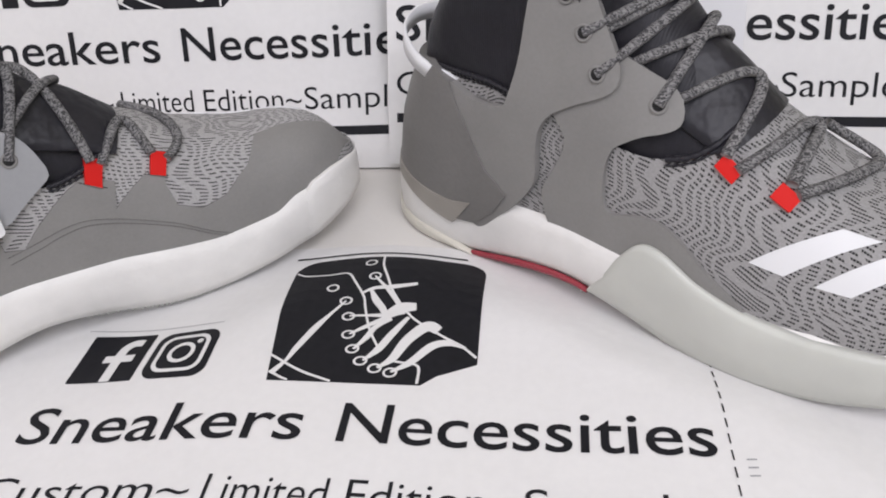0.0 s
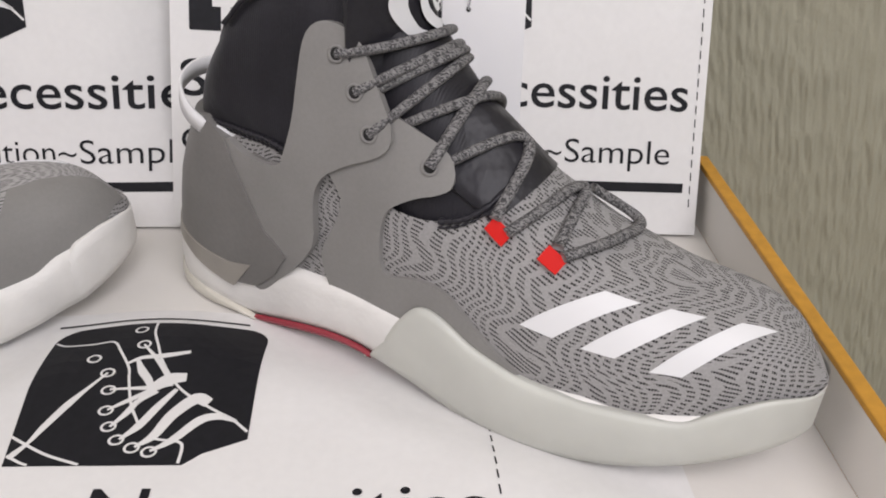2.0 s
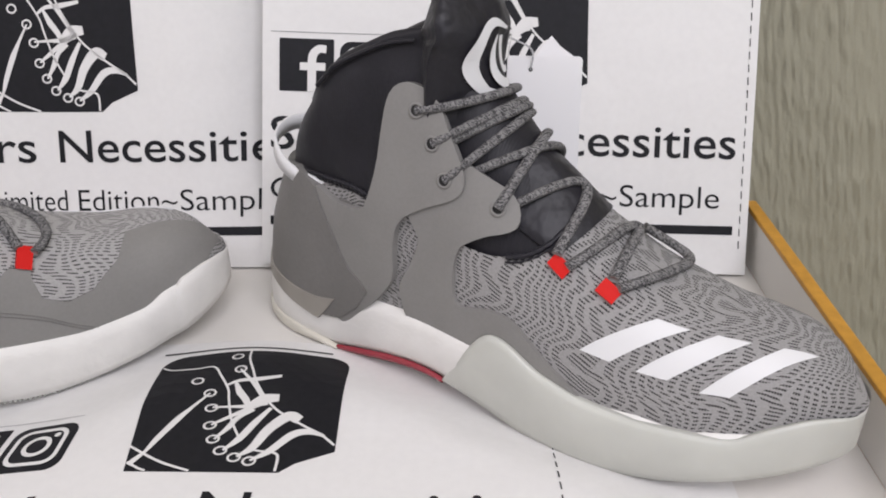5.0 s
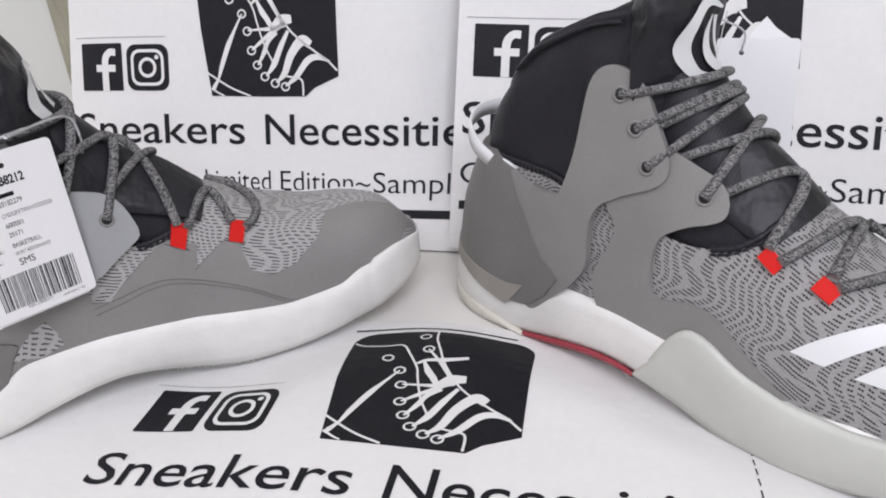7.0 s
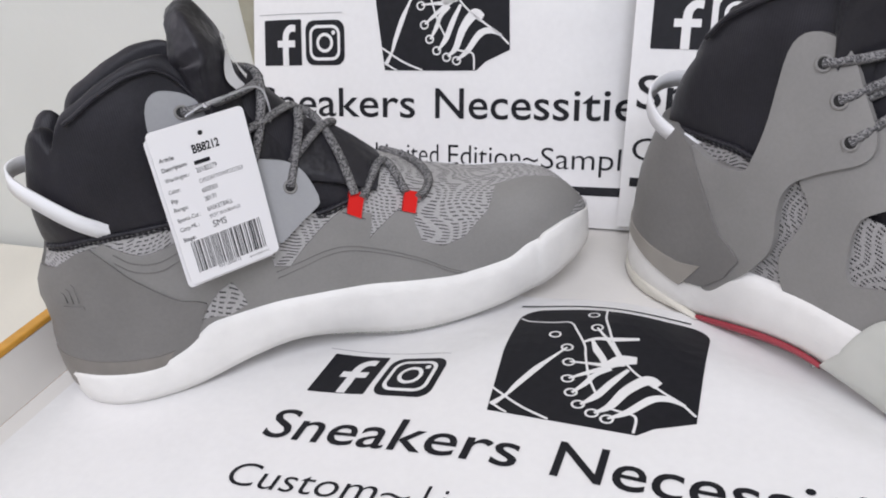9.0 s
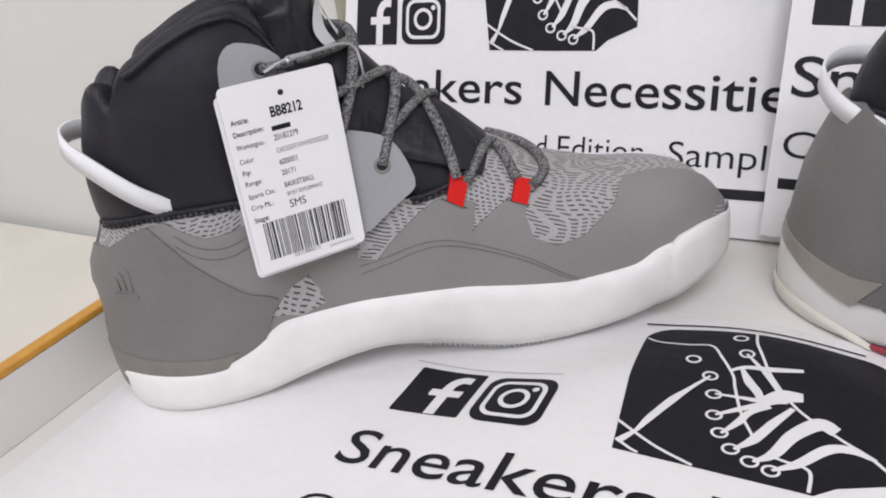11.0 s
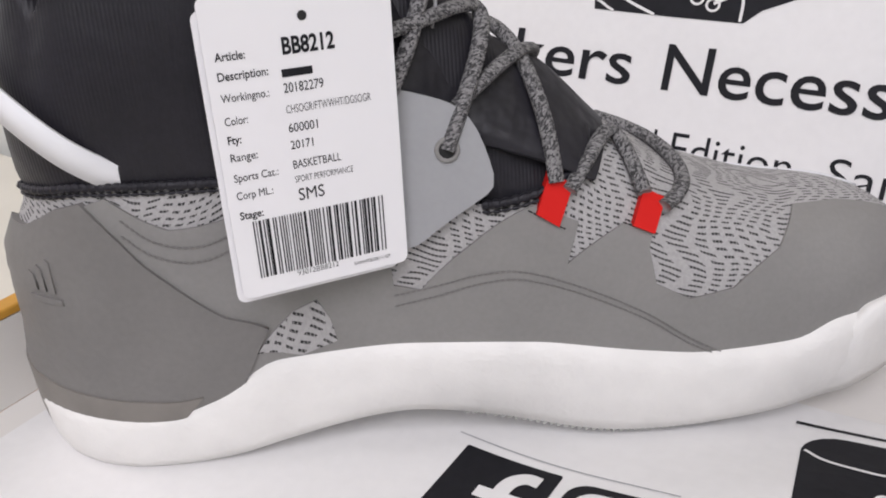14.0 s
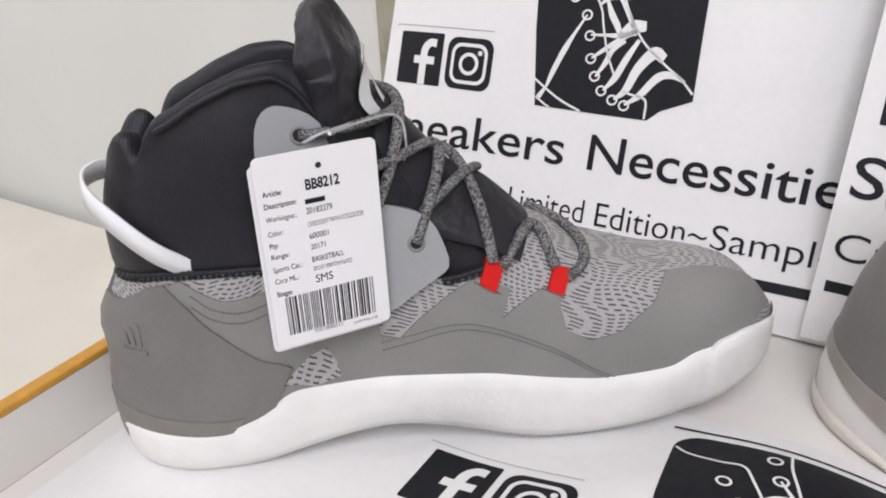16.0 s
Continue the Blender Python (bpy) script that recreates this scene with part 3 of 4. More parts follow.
def table(pairs, blur=0.006):
    """A smooth function through pairs of x and value."""
    xs = np.linspace(-0.03, LEN + 0.03, 728)
    v = np.interp(xs, [p[0] for p in pairs], [p[1] for p in pairs])
    k = np.exp(-0.5 * (np.arange(-40, 41) * 0.0005 / blur) ** 2)
    v = np.convolve(np.pad(v, 40, "edge"), k / k.sum(), "valid")
    return lambda x: np.interp(x, xs, v)


W_MED = table([(0.03, 0.035), (0.06, 0.036), (0.11, 0.034), (0.15, 0.038), (0.19, 0.044), (0.23, 0.045), (0.30, 0.045)], 0.01)
W_LAT = table([(0.03, 0.035), (0.06, 0.036), (0.11, 0.038), (0.16, 0.045), (0.20, 0.048), (0.24, 0.046), (0.30, 0.043)], 0.01)
RIDGE = table([(0.0, 0.205), (0.08, 0.200), (0.10, 0.188), (0.128, 0.158), (0.145, 0.136), (0.163, 0.115), (0.18, 0.098), (0.213, 0.079), (0.244, 0.069), (0.274, 0.066), (0.29, 0.059), (0.303, 0.038)], 0.005)
SOLE_REST = table([(0.0, 0.001), (0.02, 0.0), (0.06, 0.001), (0.10, 0.009), (0.125, 0.012), (0.15, 0.008), (0.18, 0.001), (0.21, 0.001), (0.24, 0.006), (0.27, 0.014), (0.303, 0.024)], 0.008)


def SOLE_LOW(x):
    """The sole's lower edge; one shoe is arched a little more than the other."""
    return SOLE_REST(x) + HEEL["arch"] * np.clip((np.asarray(x) - 0.07) / 0.05, 0, 1) * np.clip((0.27 - np.asarray(x)) / 0.05, 0, 1)


SOLE_TOP = table([(0.0, 0.024), (0.05, 0.022), (0.066, 0.028), (0.08, 0.038), (0.12, 0.040), (0.165, 0.039), (0.21, 0.033), (0.244, 0.035), (0.252, 0.040), (0.275, 0.042), (0.303, 0.042)], 0.003)


def ends(x):
    x = np.clip(x, 0.0, LEN)
    back = np.sqrt(np.clip(1 - (np.clip(0.042 - x, 0, None) / 0.042) ** 2, 0, 1))
    fore = np.clip(1 - (np.clip(x - 0.215, 0, None) / (LEN - 0.215)) ** 2.3, 0, 1) ** 0.5
    return back * fore


def width(x, side):
    """Half the sole's width; side -1 or 1, inner when it is below zero on a left shoe."""
    return np.where(side < 0, W_MED(x), W_LAT(x)) * ends(x)


def skew(x):
    """The toe turns a little inwards."""
    return -0.006 * np.clip((x - 0.2) / 0.1, 0, 1) ** 1.5


def heel_shift(x, z):
    f = np.clip(1 - x / 0.09, 0, 1)
    back = np.clip(1 - x / 0.058, 0, 1) ** 1.2 * np.interp(z, HEEL["z"], HEEL["dx"])
    return back + f * (0.0015 * np.clip((0.05 - z) / 0.05, 0, 1) ** 2 + HEEL["lean"] * np.clip((z - 0.055) / 0.08, 0, 1.1) ** 1.3)


def skin(x, th, side, off=0.0):
    """The upper's outside at x, th degrees up from the sole (90: the ridge)."""
    x, th = np.asarray(x, float), np.radians(np.asarray(th, float))
    low = SOLE_TOP(x) - 0.012
    z = low + (RIDGE(x) - low) * np.sin(th) ** 1.06
    y = side * (width(x, side) - 0.003 * ends(x)) * np.cos(th) ** (0.80 - 0.22 * np.clip((x - 0.16) / 0.06, 0, 1)) + skew(x)
    p = np.stack([x + heel_shift(x, z), y, z], -1)
    if off:
        e = 1e-3
        du = skin(np.clip(x + e, 1e-4, LEN - 1e-4), np.degrees(th), side) - skin(np.clip(x - e, 1e-4, LEN - 1e-4), np.degrees(th), side)
        dv = skin(x, np.degrees(np.clip(th + 0.02, 0, 1.57)), side) - skin(x, np.degrees(np.clip(th - 0.02, 0, 1.57)), side)
        n = np.cross(du, dv) * side * -1.0
        n = n / (np.linalg.norm(n, axis=-1, keepdims=True) + 1e-12)
        p = p - n * off * np.where((n[..., 1] * side)[..., None] > 0, -1, 1)
    return p


def theta(x, z):
    """The angle at which the skin reaches the height z."""
    low = SOLE_TOP(x) - 0.012
    return np.degrees(np.arcsin(np.clip((z - low) / (RIDGE(x) - low), 0, 1) ** (1 / 1.06)))


# ---- the shoes ----
def wrap(x, th, side, off=0.0):
    """The skin past the ridge too: th over 90 is the other side."""
    x, th = np.asarray(x, float), np.asarray(th, float)
    near = skin(x, np.minimum(th, 90), side, off)
    far = skin(x, np.minimum(180 - th, 90), -side, off)
    return np.where((th <= 90)[..., None], near, far)


def stations(n, x0=0.0, x1=1.0):
    """Places along the shoe, closer together at its ends."""
    t = np.linspace(0, np.pi, n)
    s = 0.0003 + (LEN - 0.0006) * (1 - np.cos(t)) / 2
    return s


ARC_X = np.linspace(0.0003, LEN - 0.0003, 900)
ARC = np.r_[0, np.cumsum(np.hypot(np.diff(ARC_X), np.diff(width(ARC_X, 1.0))))]


ROUND = np.linspace(0, 180, 361)
ROUND_LEN = np.r_[0, np.cumsum(np.hypot(0.0014 * np.cos(np.radians(ROUND)), 0.0014 * np.sin(np.radians(ROUND)))[1:] * 0.5)]


def climb_length(angle):
    """The way up the skin from the sole to an angle."""
    return np.interp(angle, ROUND, ROUND_LEN)


def on_skin(side):
    """Lays (arc length, angle / 1000) onto the skin."""
    def place(p, h):
        p = np.asarray(p, float)
        return wrap(np.interp(p[:, 0], ARC, ARC_X), p[:, 1] * 1000, side, h)
    return place


CUT = table([(0.0, 0.092), (0.03, 0.097), (0.075, 0.096), (0.12, 0.086), (0.15, 0.083), (0.166, 0.086), (0.176, 0.0925), (0.181, 0.10), (0.2, 0.2)], 0.003)
COLLAR_TOP = table([(0.0, 0.134), (0.004, 0.146), (0.010, 0.149), (0.016, 0.145), (0.0205, 0.134), (0.026, 0.146), (0.034, 0.152), (0.043, 0.155), (0.057, 0.161), (0.074, 0.167), (0.089, 0.168), (0.097, 0.162), (0.105, 0.148), (0.2, 0.14)], 0.0022)

COLLAR_SMOOTH = table([(0.0, 0.126), (0.02, 0.134), (0.04, 0.146), (0.06, 0.155), (0.088, 0.166), (0.100, 0.169), (0.107, 0.169), (0.2, 0.16)], 0.004)

SPINE = smooth_path([(0.187, 0.0965), (0.167, 0.1155), (0.148, 0.1275), (0.137, 0.1385), (0.133, 0.155), (0.132, 0.172), (0.124, 0.188)], 12)
SPINE_T = np.linspace(0, 1, len(SPINE))
SPINE_D = np.gradient(SPINE, axis=0)
SPINE_D /= np.linalg.norm(SPINE_D, axis=1, keepdims=True)


def tongue_at(t):
    """Middle, outward way, half width, fall to the edges and thickness of the tongue, t from its front to its top."""
    p = np.array([np.interp(t, SPINE_T, SPINE[:, i]) for i in (0, 1)])
    d = np.array([np.interp(t, SPINE_T, SPINE_D[:, i]) for i in (0, 1)])
    p = p + np.array([HEEL["tongue"] * np.clip((t - 0.42) / 0.35, 0, 1), 0])
    n = np.array([d[1], -d[0]])
    n = n / np.linalg.norm(n)
    h = np.interp(t, [0, 0.3, 0.55, 0.8, 0.93, 1], [0.029, 0.028, 0.029, 0.030, 0.028, 0.021])
    f = np.interp(t, [0, 0.15, 0.35, 0.55, 0.8, 1], [0.012, 0.021, 0.026, 0.021, 0.012, 0.008])
    k = np.interp(t, [0, 0.4, 0.6, 0.93, 1], [0.004, 0.008, 0.018, 0.024, 0.016])
    return p, n, h, f, k


def tongue_top(t, w, lift=0.0):
    """A point on the tongue's outside; w from -1 to 1 across it."""
    p, n, h, f, _ = tongue_at(t)
    q = p + n * (lift - f * abs(w) ** 2.0 + 0.0010 * math.sin(w * 6 + t * 14) * min(1, t * 3))
    return np.array([q[0], w * h, q[1]])


def tongue_ring(t):
    p, n, h, f, k = tongue_at(t)
    ring = [tongue_top(t, w) for w in np.linspace(-1, 1, 17)]
    for w in np.linspace(1, -1, 15):
        q = p - n * (f * abs(w) ** 2.0 + k * (1 - abs(w) ** 4) + 0.001)
        ring.append(np.array([q[0], w * h * 0.98, q[1]]))
    return np.array(ring)


def on_tongue(p, h):
    """Lays (across, height up the tongue) onto the tongue's outside."""
    return np.array([tongue_top((0.0815 + (b - 0.0815) * 1.25 - 0.013) / 0.098, (a * 1.25 - 0.003) / 0.029, h) for a, b in np.asarray(p, float)])


def shoe(label, outer_side, taller=0.0, lean=0.02, top=None, back=((0.0, 0.2), (0.0, 0.0)), cloth=None, flare=1.0, wedge=0.0, front=0.104, dip=0.0):
    """outer_side: the side (-1 right, 1 left of its heading) on which its outer flank lies."""
    HEEL["lean"], HEEL["z"], HEEL["dx"] = lean, *back
    top = top or COLLAR_TOP
    root = tagged(new("basketball_shoe"), label, "shoe", group="pair of shoes")
    mirror = 1.0 if outer_side > 0 else -1.0

    def S(pts):
        pts = np.array(pts, float)
        pts[..., 1] *= mirror
        return pts

    xs = stations(120)
    # knit upper, up to the lining or over the ridge
    rows = []
    uvs = []
    for x in xs:
        c = float(theta(x, CUT(x)))
        a = np.concatenate([np.linspace(0, c, 26), 180 - np.linspace(c, 0, 26)])
        rows.append(wrap(np.full(52, x), a, 1))
        step = np.linalg.norm(np.diff(rows[-1], axis=0), axis=1)
        up, down = np.r_[0, np.cumsum(step[:25])], np.r_[0, np.cumsum(step[26:][::-1])][::-1]
        uvs.append(np.stack([np.full(52, np.interp(x, ARC_X, ARC)), np.r_[up, down]], -1))
    rows, uvs = np.array(rows), np.array(uvs)
    for name, sl in (("upper_side", slice(0, 26)), ("upper_side", slice(26, 52))):
        part(name, grid_mesh(S(rows[:, sl]), uv=uvs[:, sl]), cloth or KNIT, root, "grey knit side with dark dashes")
    # lining that fills the throat under the tongue
    xi = np.linspace(0.03, 0.181, 60)
    ins = np.array([wrap(np.full(31, x), np.linspace(float(theta(x, CUT(x))) - 3, 183 - float(theta(x, CUT(x))), 31), 1, -0.002) for x in xi])
    deep = np.clip((0.125 - ins[..., 0]) / 0.03, 0, 1)
    ins[..., 2] = np.where(deep > 0, np.minimum(ins[..., 2], 0.10 * deep + ins[..., 2] * (1 - deep)), ins[..., 2])
    part("lining", grid_mesh(S(ins)), BLACK, root, "black padded lining")
    # padded collar
    cx = np.concatenate([np.linspace(front, 0.02, 40), 0.02 * np.cos(np.linspace(0, np.pi / 2, 14))[1:] ** 1.6])
    path = [(x, -1) for x in cx] + [(x, 1) for x in cx[::-1][1:]]
    rings = []
    for x, s in path:
        x = max(x, 0.0004)
        lo, hi = float(CUT(x)) - 0.002, float(top(x)) + taller * min(1.0, x / 0.03)
        puff = 0.0040 * min(1.0, max(0.0, (0.092 - x) / 0.022))
        out = [skin(x, theta(x, z), s, -0.0004 + puff * math.sin(math.pi * min(1, (z - lo) / (hi - lo))) ** 0.7) for z in np.linspace(lo, hi - 0.004, 9)]
        o, b = out[-1], skin(x, theta(x, hi), s)
        ctr = np.array([max(x + 0.02, 0.05), skew(x), b[2]])
        inw = ctr - b
        inw[2] = 0
        inw /= np.linalg.norm(inw) + 1e-9
        for a in np.linspace(20, 160, 6):
            out.append(o + inw * 0.0055 * (1 - math.cos(math.radians(a))) + np.array([0, 0, 0.0055 * math.sin(math.radians(a))]))
        e = out[-1]
        for z in np.linspace(0.01, hi - lo + 0.01, 5):
            out.append(e + inw * 0.002 * z / 0.05 - np.array([0, 0, z]))
        rings.append(out)
    part("collar", grid_mesh(S(np.array(rings))), BLACK, root, "black padded ankle collar")
    # tongue
    rings = [tongue_ring(t) for t in np.linspace(0, 1, 60)]
    cap = np.mean(rings[-1], 0)
    last = np.array(rings[-1])
    for k, lift in ((0.85, 0.004), (0.5, 0.0065), (0.02, 0.0075)):
        rings.append(cap + (last - cap) * k + np.array([-0.3 * lift, 0, lift]))
    tongue = part("tongue", grid_mesh(np.array(rings), close_v=True), PADDED, root, "black padded tongue with a white emblem")
    for pts, w in (
        ([(0.0075, 0.0895), (0.000, 0.0925), (-0.0075, 0.0885), (-0.0105, 0.081), (-0.0065, 0.073), (-0.001, 0.0705)], (0.0008, 0.0030, 0.0040, 0.0047, 0.0032, 0.0008)),
        ([(0.0015, 0.0885), (-0.0025, 0.0835), (-0.002, 0.077), (0.003, 0.0725), (0.009, 0.0725)], (0.0006, 0.0030, 0.0032, 0.0034, 0.0008)),
        ([(0.0035, 0.088), (0.003, 0.083), (0.0035, 0.0775), (0.0075, 0.0765)], (0.0022, 0.0026, 0.0026, 0.0018)),
        ([(0.0115, 0.0875), (0.0135, 0.082), (0.0125, 0.076), (0.010, 0.0745)], (0.0008, 0.0030, 0.0028, 0.0006)),
    ):
        part("emblem", strip(pts, w, on_tongue, 0.0016), WHITE, tongue, "white curved emblem stroke", smooth=False)
    # midsole
    xm = stations(130)
    rings, foot = [], []
    for x in xm:
        lo, hi = float(SOLE_LOW(x)), float(SOLE_TOP(x)) + wedge * max(0.0, 1 - x / 0.055) - dip * float(np.interp(x, (0.225, 0.255, 0.280, 0.303), (0.0, 1.0, 0.8, 0.0)))
        ring = []
        for s in (-1, 1):
            w = float(width(x, s))
            prof = [(0.0, 0.0), (0.86, 0.0), (0.95, 0.05), (1.005, 0.22), (1.03, 0.5), (1.015, 0.8), (0.975, 0.98), (0.92, 1.02)]
            pr = [(s * w * a, lo + (hi - lo) * b) for a, b in prof]
            ring.append(pr if s < 0 else pr)
        loop = ring[0][1:][::-1] + ring[0][:1] + ring[1][1:]
        out = max(0.0, 1 - x / 0.04)
        rings.append([(x + float(heel_shift(x, z)) - 0.0042 * out * flare, y * (1 + 0.06 * out * flare) + float(skew(x)), z) for y, z in loop])
    part("midsole", grid_mesh(S(np.array(rings))), FOAM, root, "white foam midsole with a pebbled surface")
    return root, S


def skin_at(x, th, side, mirror, off=0.002):
    p = np.array(wrap(np.array(x), np.array(th), side, off), float)
    p[1] *= mirror
    return p


def laced(root, side, mirror, runs, r=0.0024):
    """Cords: each run is a list of places, ('s', x, angle) on the skin, ('t', t, w) on the tongue or ('e', x, angle) in an eyelet."""
    ts, ws = np.linspace(0, 0.9, 60), np.linspace(-1, 1, 41)
    tong = np.array([[tongue_top(a, b) for b in ws] for a in ts])
    gx, ga = np.linspace(0.127, 0.26, 60), np.linspace(40, 140, 51)
    top = wrap(*np.meshgrid(gx, ga, indexing="ij"), side) * np.array([1, mirror, 1])
    solid = []
    for g, heart in ((tong, (0.09, 0, 0.10)), (top, (0.16, 0, 0.05))):
        n = np.cross(np.gradient(g, axis=0), np.gradient(g, axis=1))
        n /= np.linalg.norm(n, axis=-1, keepdims=True) + 1e-12
        n *= np.where((n * (g - np.array(heart))).sum(-1) < 0, -1, 1)[..., None]
        solid.append((g.reshape(-1, 3), n.reshape(-1, 3)))
    for run in runs:
        keys = []
        for i, (k, a, b) in enumerate(run):
            if k == "t":
                keys.append(tongue_top(a, b, 0.0028))
            elif k == "s":
                keys.append(skin_at(a, b, side, mirror, 0.0030))
            else:
                keys.append(skin_at(a, b, side, mirror, 0.0036))
                kk, aa, bb = run[i + 1]
                to = tongue_top(aa, bb) if kk == "t" else skin_at(aa, bb, side, mirror, 0.003)
                lift = skin_at(a, b, side, mirror, 0.0074)
                keys.append(lift + (to - lift) / np.linalg.norm(to - lift) * 0.0045)
        pts = [keys[0]]
        for a, b in zip(keys[:-1], keys[1:]):
            n = max(1, int(np.linalg.norm(b - a) / 0.007))
            for f in np.arange(1, n + 1) / n:
                p = a + (b - a) * f
                for g, nn in solid:
                    far = np.linalg.norm(g - p, axis=1)
                    q = far.argmin()
                    d = float((p - g[q]) @ nn[q])
                    if -0.03 < d < 0.0026 and far[q] ** 2 - d * d < 0.004**2:
                        p = p + nn[q] * (0.0026 - d)
                pts.append(p)
        pts = np.array(pts)
        for _ in range(3):
            pts[1:-1] = pts[1:-1] * 0.5 + (pts[:-2] + pts[2:]) * 0.25
        part("lace", tube(pts, r, 10, 0.80, 4), LACE, root, "grey flecked woven lace")


def eyelets(root, side, mirror, places, off):
    for x, th in places:
        c = skin_at(x, th, side, mirror, off)
        a = skin_at(x + 0.002, th, side, mirror, off) - c
        b = skin_at(x, th + 2, side, mirror, off) - c
        a /= np.linalg.norm(a)
        n = np.cross(a, b)
        n /= np.linalg.norm(n)
        if n[1] * c[1] < 0:
            n = -n
        b = np.cross(n, a)
        ang = np.linspace(0, 2 * np.pi, 18, endpoint=False)
        ring = np.stack([[c + n * dz + r * (math.cos(t) * a + math.sin(t) * b) for t in ang] for r, dz in ((0.0036, -0.0003), (0.0035, 0.0005), (0.0026, 0.0007), (0.0023, 0.0001))])
        bm = grid_mesh(ring, close_v=True)
        eye = part("eyelet", bm, GREY, root, "moulded grey eyelet")
        # flat dark disc: the shade inside the eyelet, put into its colour
        bm = bmesh.new()
        bm.faces.new([bm.verts.new(c + n * 0.0002 + 0.0024 * (math.cos(t) * a + math.sin(t) * b)) for t in ang])
        part("opening", bm, HOLE_SHADE_STITCH, eye, smooth=False)


def tabs(root, side, mirror, places, S):
    for x, th, w, h, lean in places:
        flat = [(np.interp(x + dx, ARC_X, ARC), (th + dt) / 1000) for dx, dt in ((-w - lean, -h), (w - lean, -h), (w + lean, h), (-w + lean, h))]
        bm = panel(resample(flat, 0.002, False), lambda p, q: S(on_skin(side)(p, q)), 0.0026, 0.003)
        part("lace_loop", bm, RED, root, "bright red lace loop", smooth=False)


def seam(root, side, mirror, path, r=0.00045, material=None):
    """A row of small stitches along a path on the skin."""
    pts = smooth_path([skin_at(x, th, side, mirror, 0.0012) for x, th in path], 10)
    run = np.r_[0, np.cumsum(np.linalg.norm(np.diff(pts, axis=0), axis=1))]
    t = np.arange(0, run[-1], 0.00042)
    pts = np.stack([np.interp(t, run, pts[:, i]) for i in range(3)], -1)
    size = np.where(np.arange(len(t)) % 4 == 0, 0.15 * r, 1.15 * r)[:, None, None]
    part("seam", tube(pts, size, 6, 1.0, 1), material or CLIP, root)


def flank(root, S, side, name, corners, thick, material, label="", rounded=True, step=0.004):
    flat = [(np.interp(x, ARC_X, ARC), a / 1000) for x, a in corners]
    bm = panel(resample(flat, 0.0025, rounded), lambda p, q: S(on_skin(side)(p, q)), thick, step, lambda p: (p[0], float(climb_length(p[1] * 1000))))
    return part(name, bm, material, root, label)


def common(root, S, mirror, taller, covered, top, strap):
    """What both shoes share: pull strap, piping and the edge of the lining."""
    path = [*strap[:-1], strap[-1], *[(x, -y, z) for x, y, z in strap[:-1][::-1]]]
    across = [(0.5, -0.1, 0.9), (0.45, -0.1, 0.9), (0.4, -0.1, 0.95), (0.25, -0.1, 1), (0.2, 0, 1), (0.25, 0.1, 1), (0.4, 0.1, 0.95), (0.45, 0.1, 0.9), (0.5, 0.1, 0.9)]
    part("pull_strap", ribbon(path, (0.0085, 0.0085), 0.0012, across), WHITE, root, "white heel pull strap")
    for s in (-1, 1):
        xs = np.linspace(0.036, 0.104, 30)
        pts = []
        for x in xs:
            hi = float(top(x)) + taller * min(1.0, x / 0.03) - 0.004
            pts.append(skin(x, theta(x, hi), s, 0.0012 + 0.0022 * min(1.0, max(0.0, (0.092 - x) / 0.022))))
        part("piping", tube(S(np.array(pts)), 0.0011, 8, 1.0, 3), BLACK, root)
        for x0, x1 in ((0.004, covered[0]), (covered[1], 0.183)):
            stitched(root, S, s, x0, x1)


def stitched(root, S, s, x0, x1):
    """The overlocked edge of the lining along a stretch: two rows of small stitches."""
    xs = np.linspace(x0, x1, max(12, int((x1 - x0) / 0.0009)))
    for drop, big, small in ((0.0, 0.0015, 0.0010), (0.0022, 0.0006, 0.0002)):
        pts = np.array([skin(x, min(89.0, float(theta(x, CUT(x) - drop))), s, 0.0006) for x in xs])
        size = np.where(np.arange(len(xs)) % 3 == 0, small, big)[:, None, None]
        part("edge_stitching", tube(S(pts), size, 6, 1.0, 1), BLACK, root, "black overlocked edge")


def heel_lip(root, S):
    """The cream rubber lip round the heel's foot."""
    rings = []
    xs = np.r_[np.linspace(0.062, 0.02, 24), 0.02 * np.cos(np.linspace(0, np.pi / 2, 14))[1:] ** 1.6]
    for x, s in [(x, 1) for x in xs] + [(x, -1) for x in xs[::-1][1:]]:
        x = max(x, 0.0004)
        w, lo = float(width(x, s)), float(SOLE_LOW(x))
        k = 0.007 * min(1.0, (0.0625 - x) / 0.03) ** 0.7 + 0.0004
        rings.append([(x + float(heel_shift(x, lo + z)) - 0.0048 * max(0.0, 1 - x / 0.05), s * (w * a * (1 + 0.05 * max(0.0, 1 - x / 0.05)) + 0.0006) + float(skew(x)), max(lo + z, 0.0003)) for a, z in ((0.88, 0.0), (1.0, 0.0004), (1.035, 0.3 * k), (1.04, 0.7 * k), (1.02, k), (0.96, k * 0.98))])
    part("heel_lip", grid_mesh(S(np.array(rings))), LIP, root, "cream rubber lip round the heel")


def grip(root, S, side, x0, x1, n):
    """Small teeth along the sole's lower edge."""
    bm = bmesh.new()
    for x in np.linspace(x0, x1, n):
        w, z = float(width(x, side)) * 0.93, float(SOLE_LOW(x))
        y = side * w + float(skew(x))
        p = S(np.array([[x - 0.0010, y - side * 0.004, z - 0.0004], [x + 0.0003, y - side * 0.0008, z + 0.0010]]))
        (xa, xb), (ya, yb), (za, zb) = (sorted((p[0, i], p[1, i])) for i in range(3))
        box(xa, xb, ya, yb, max(za, 0.0003), zb, bm=bm)
    part("tread_teeth", bm, FROST, root, smooth=False)


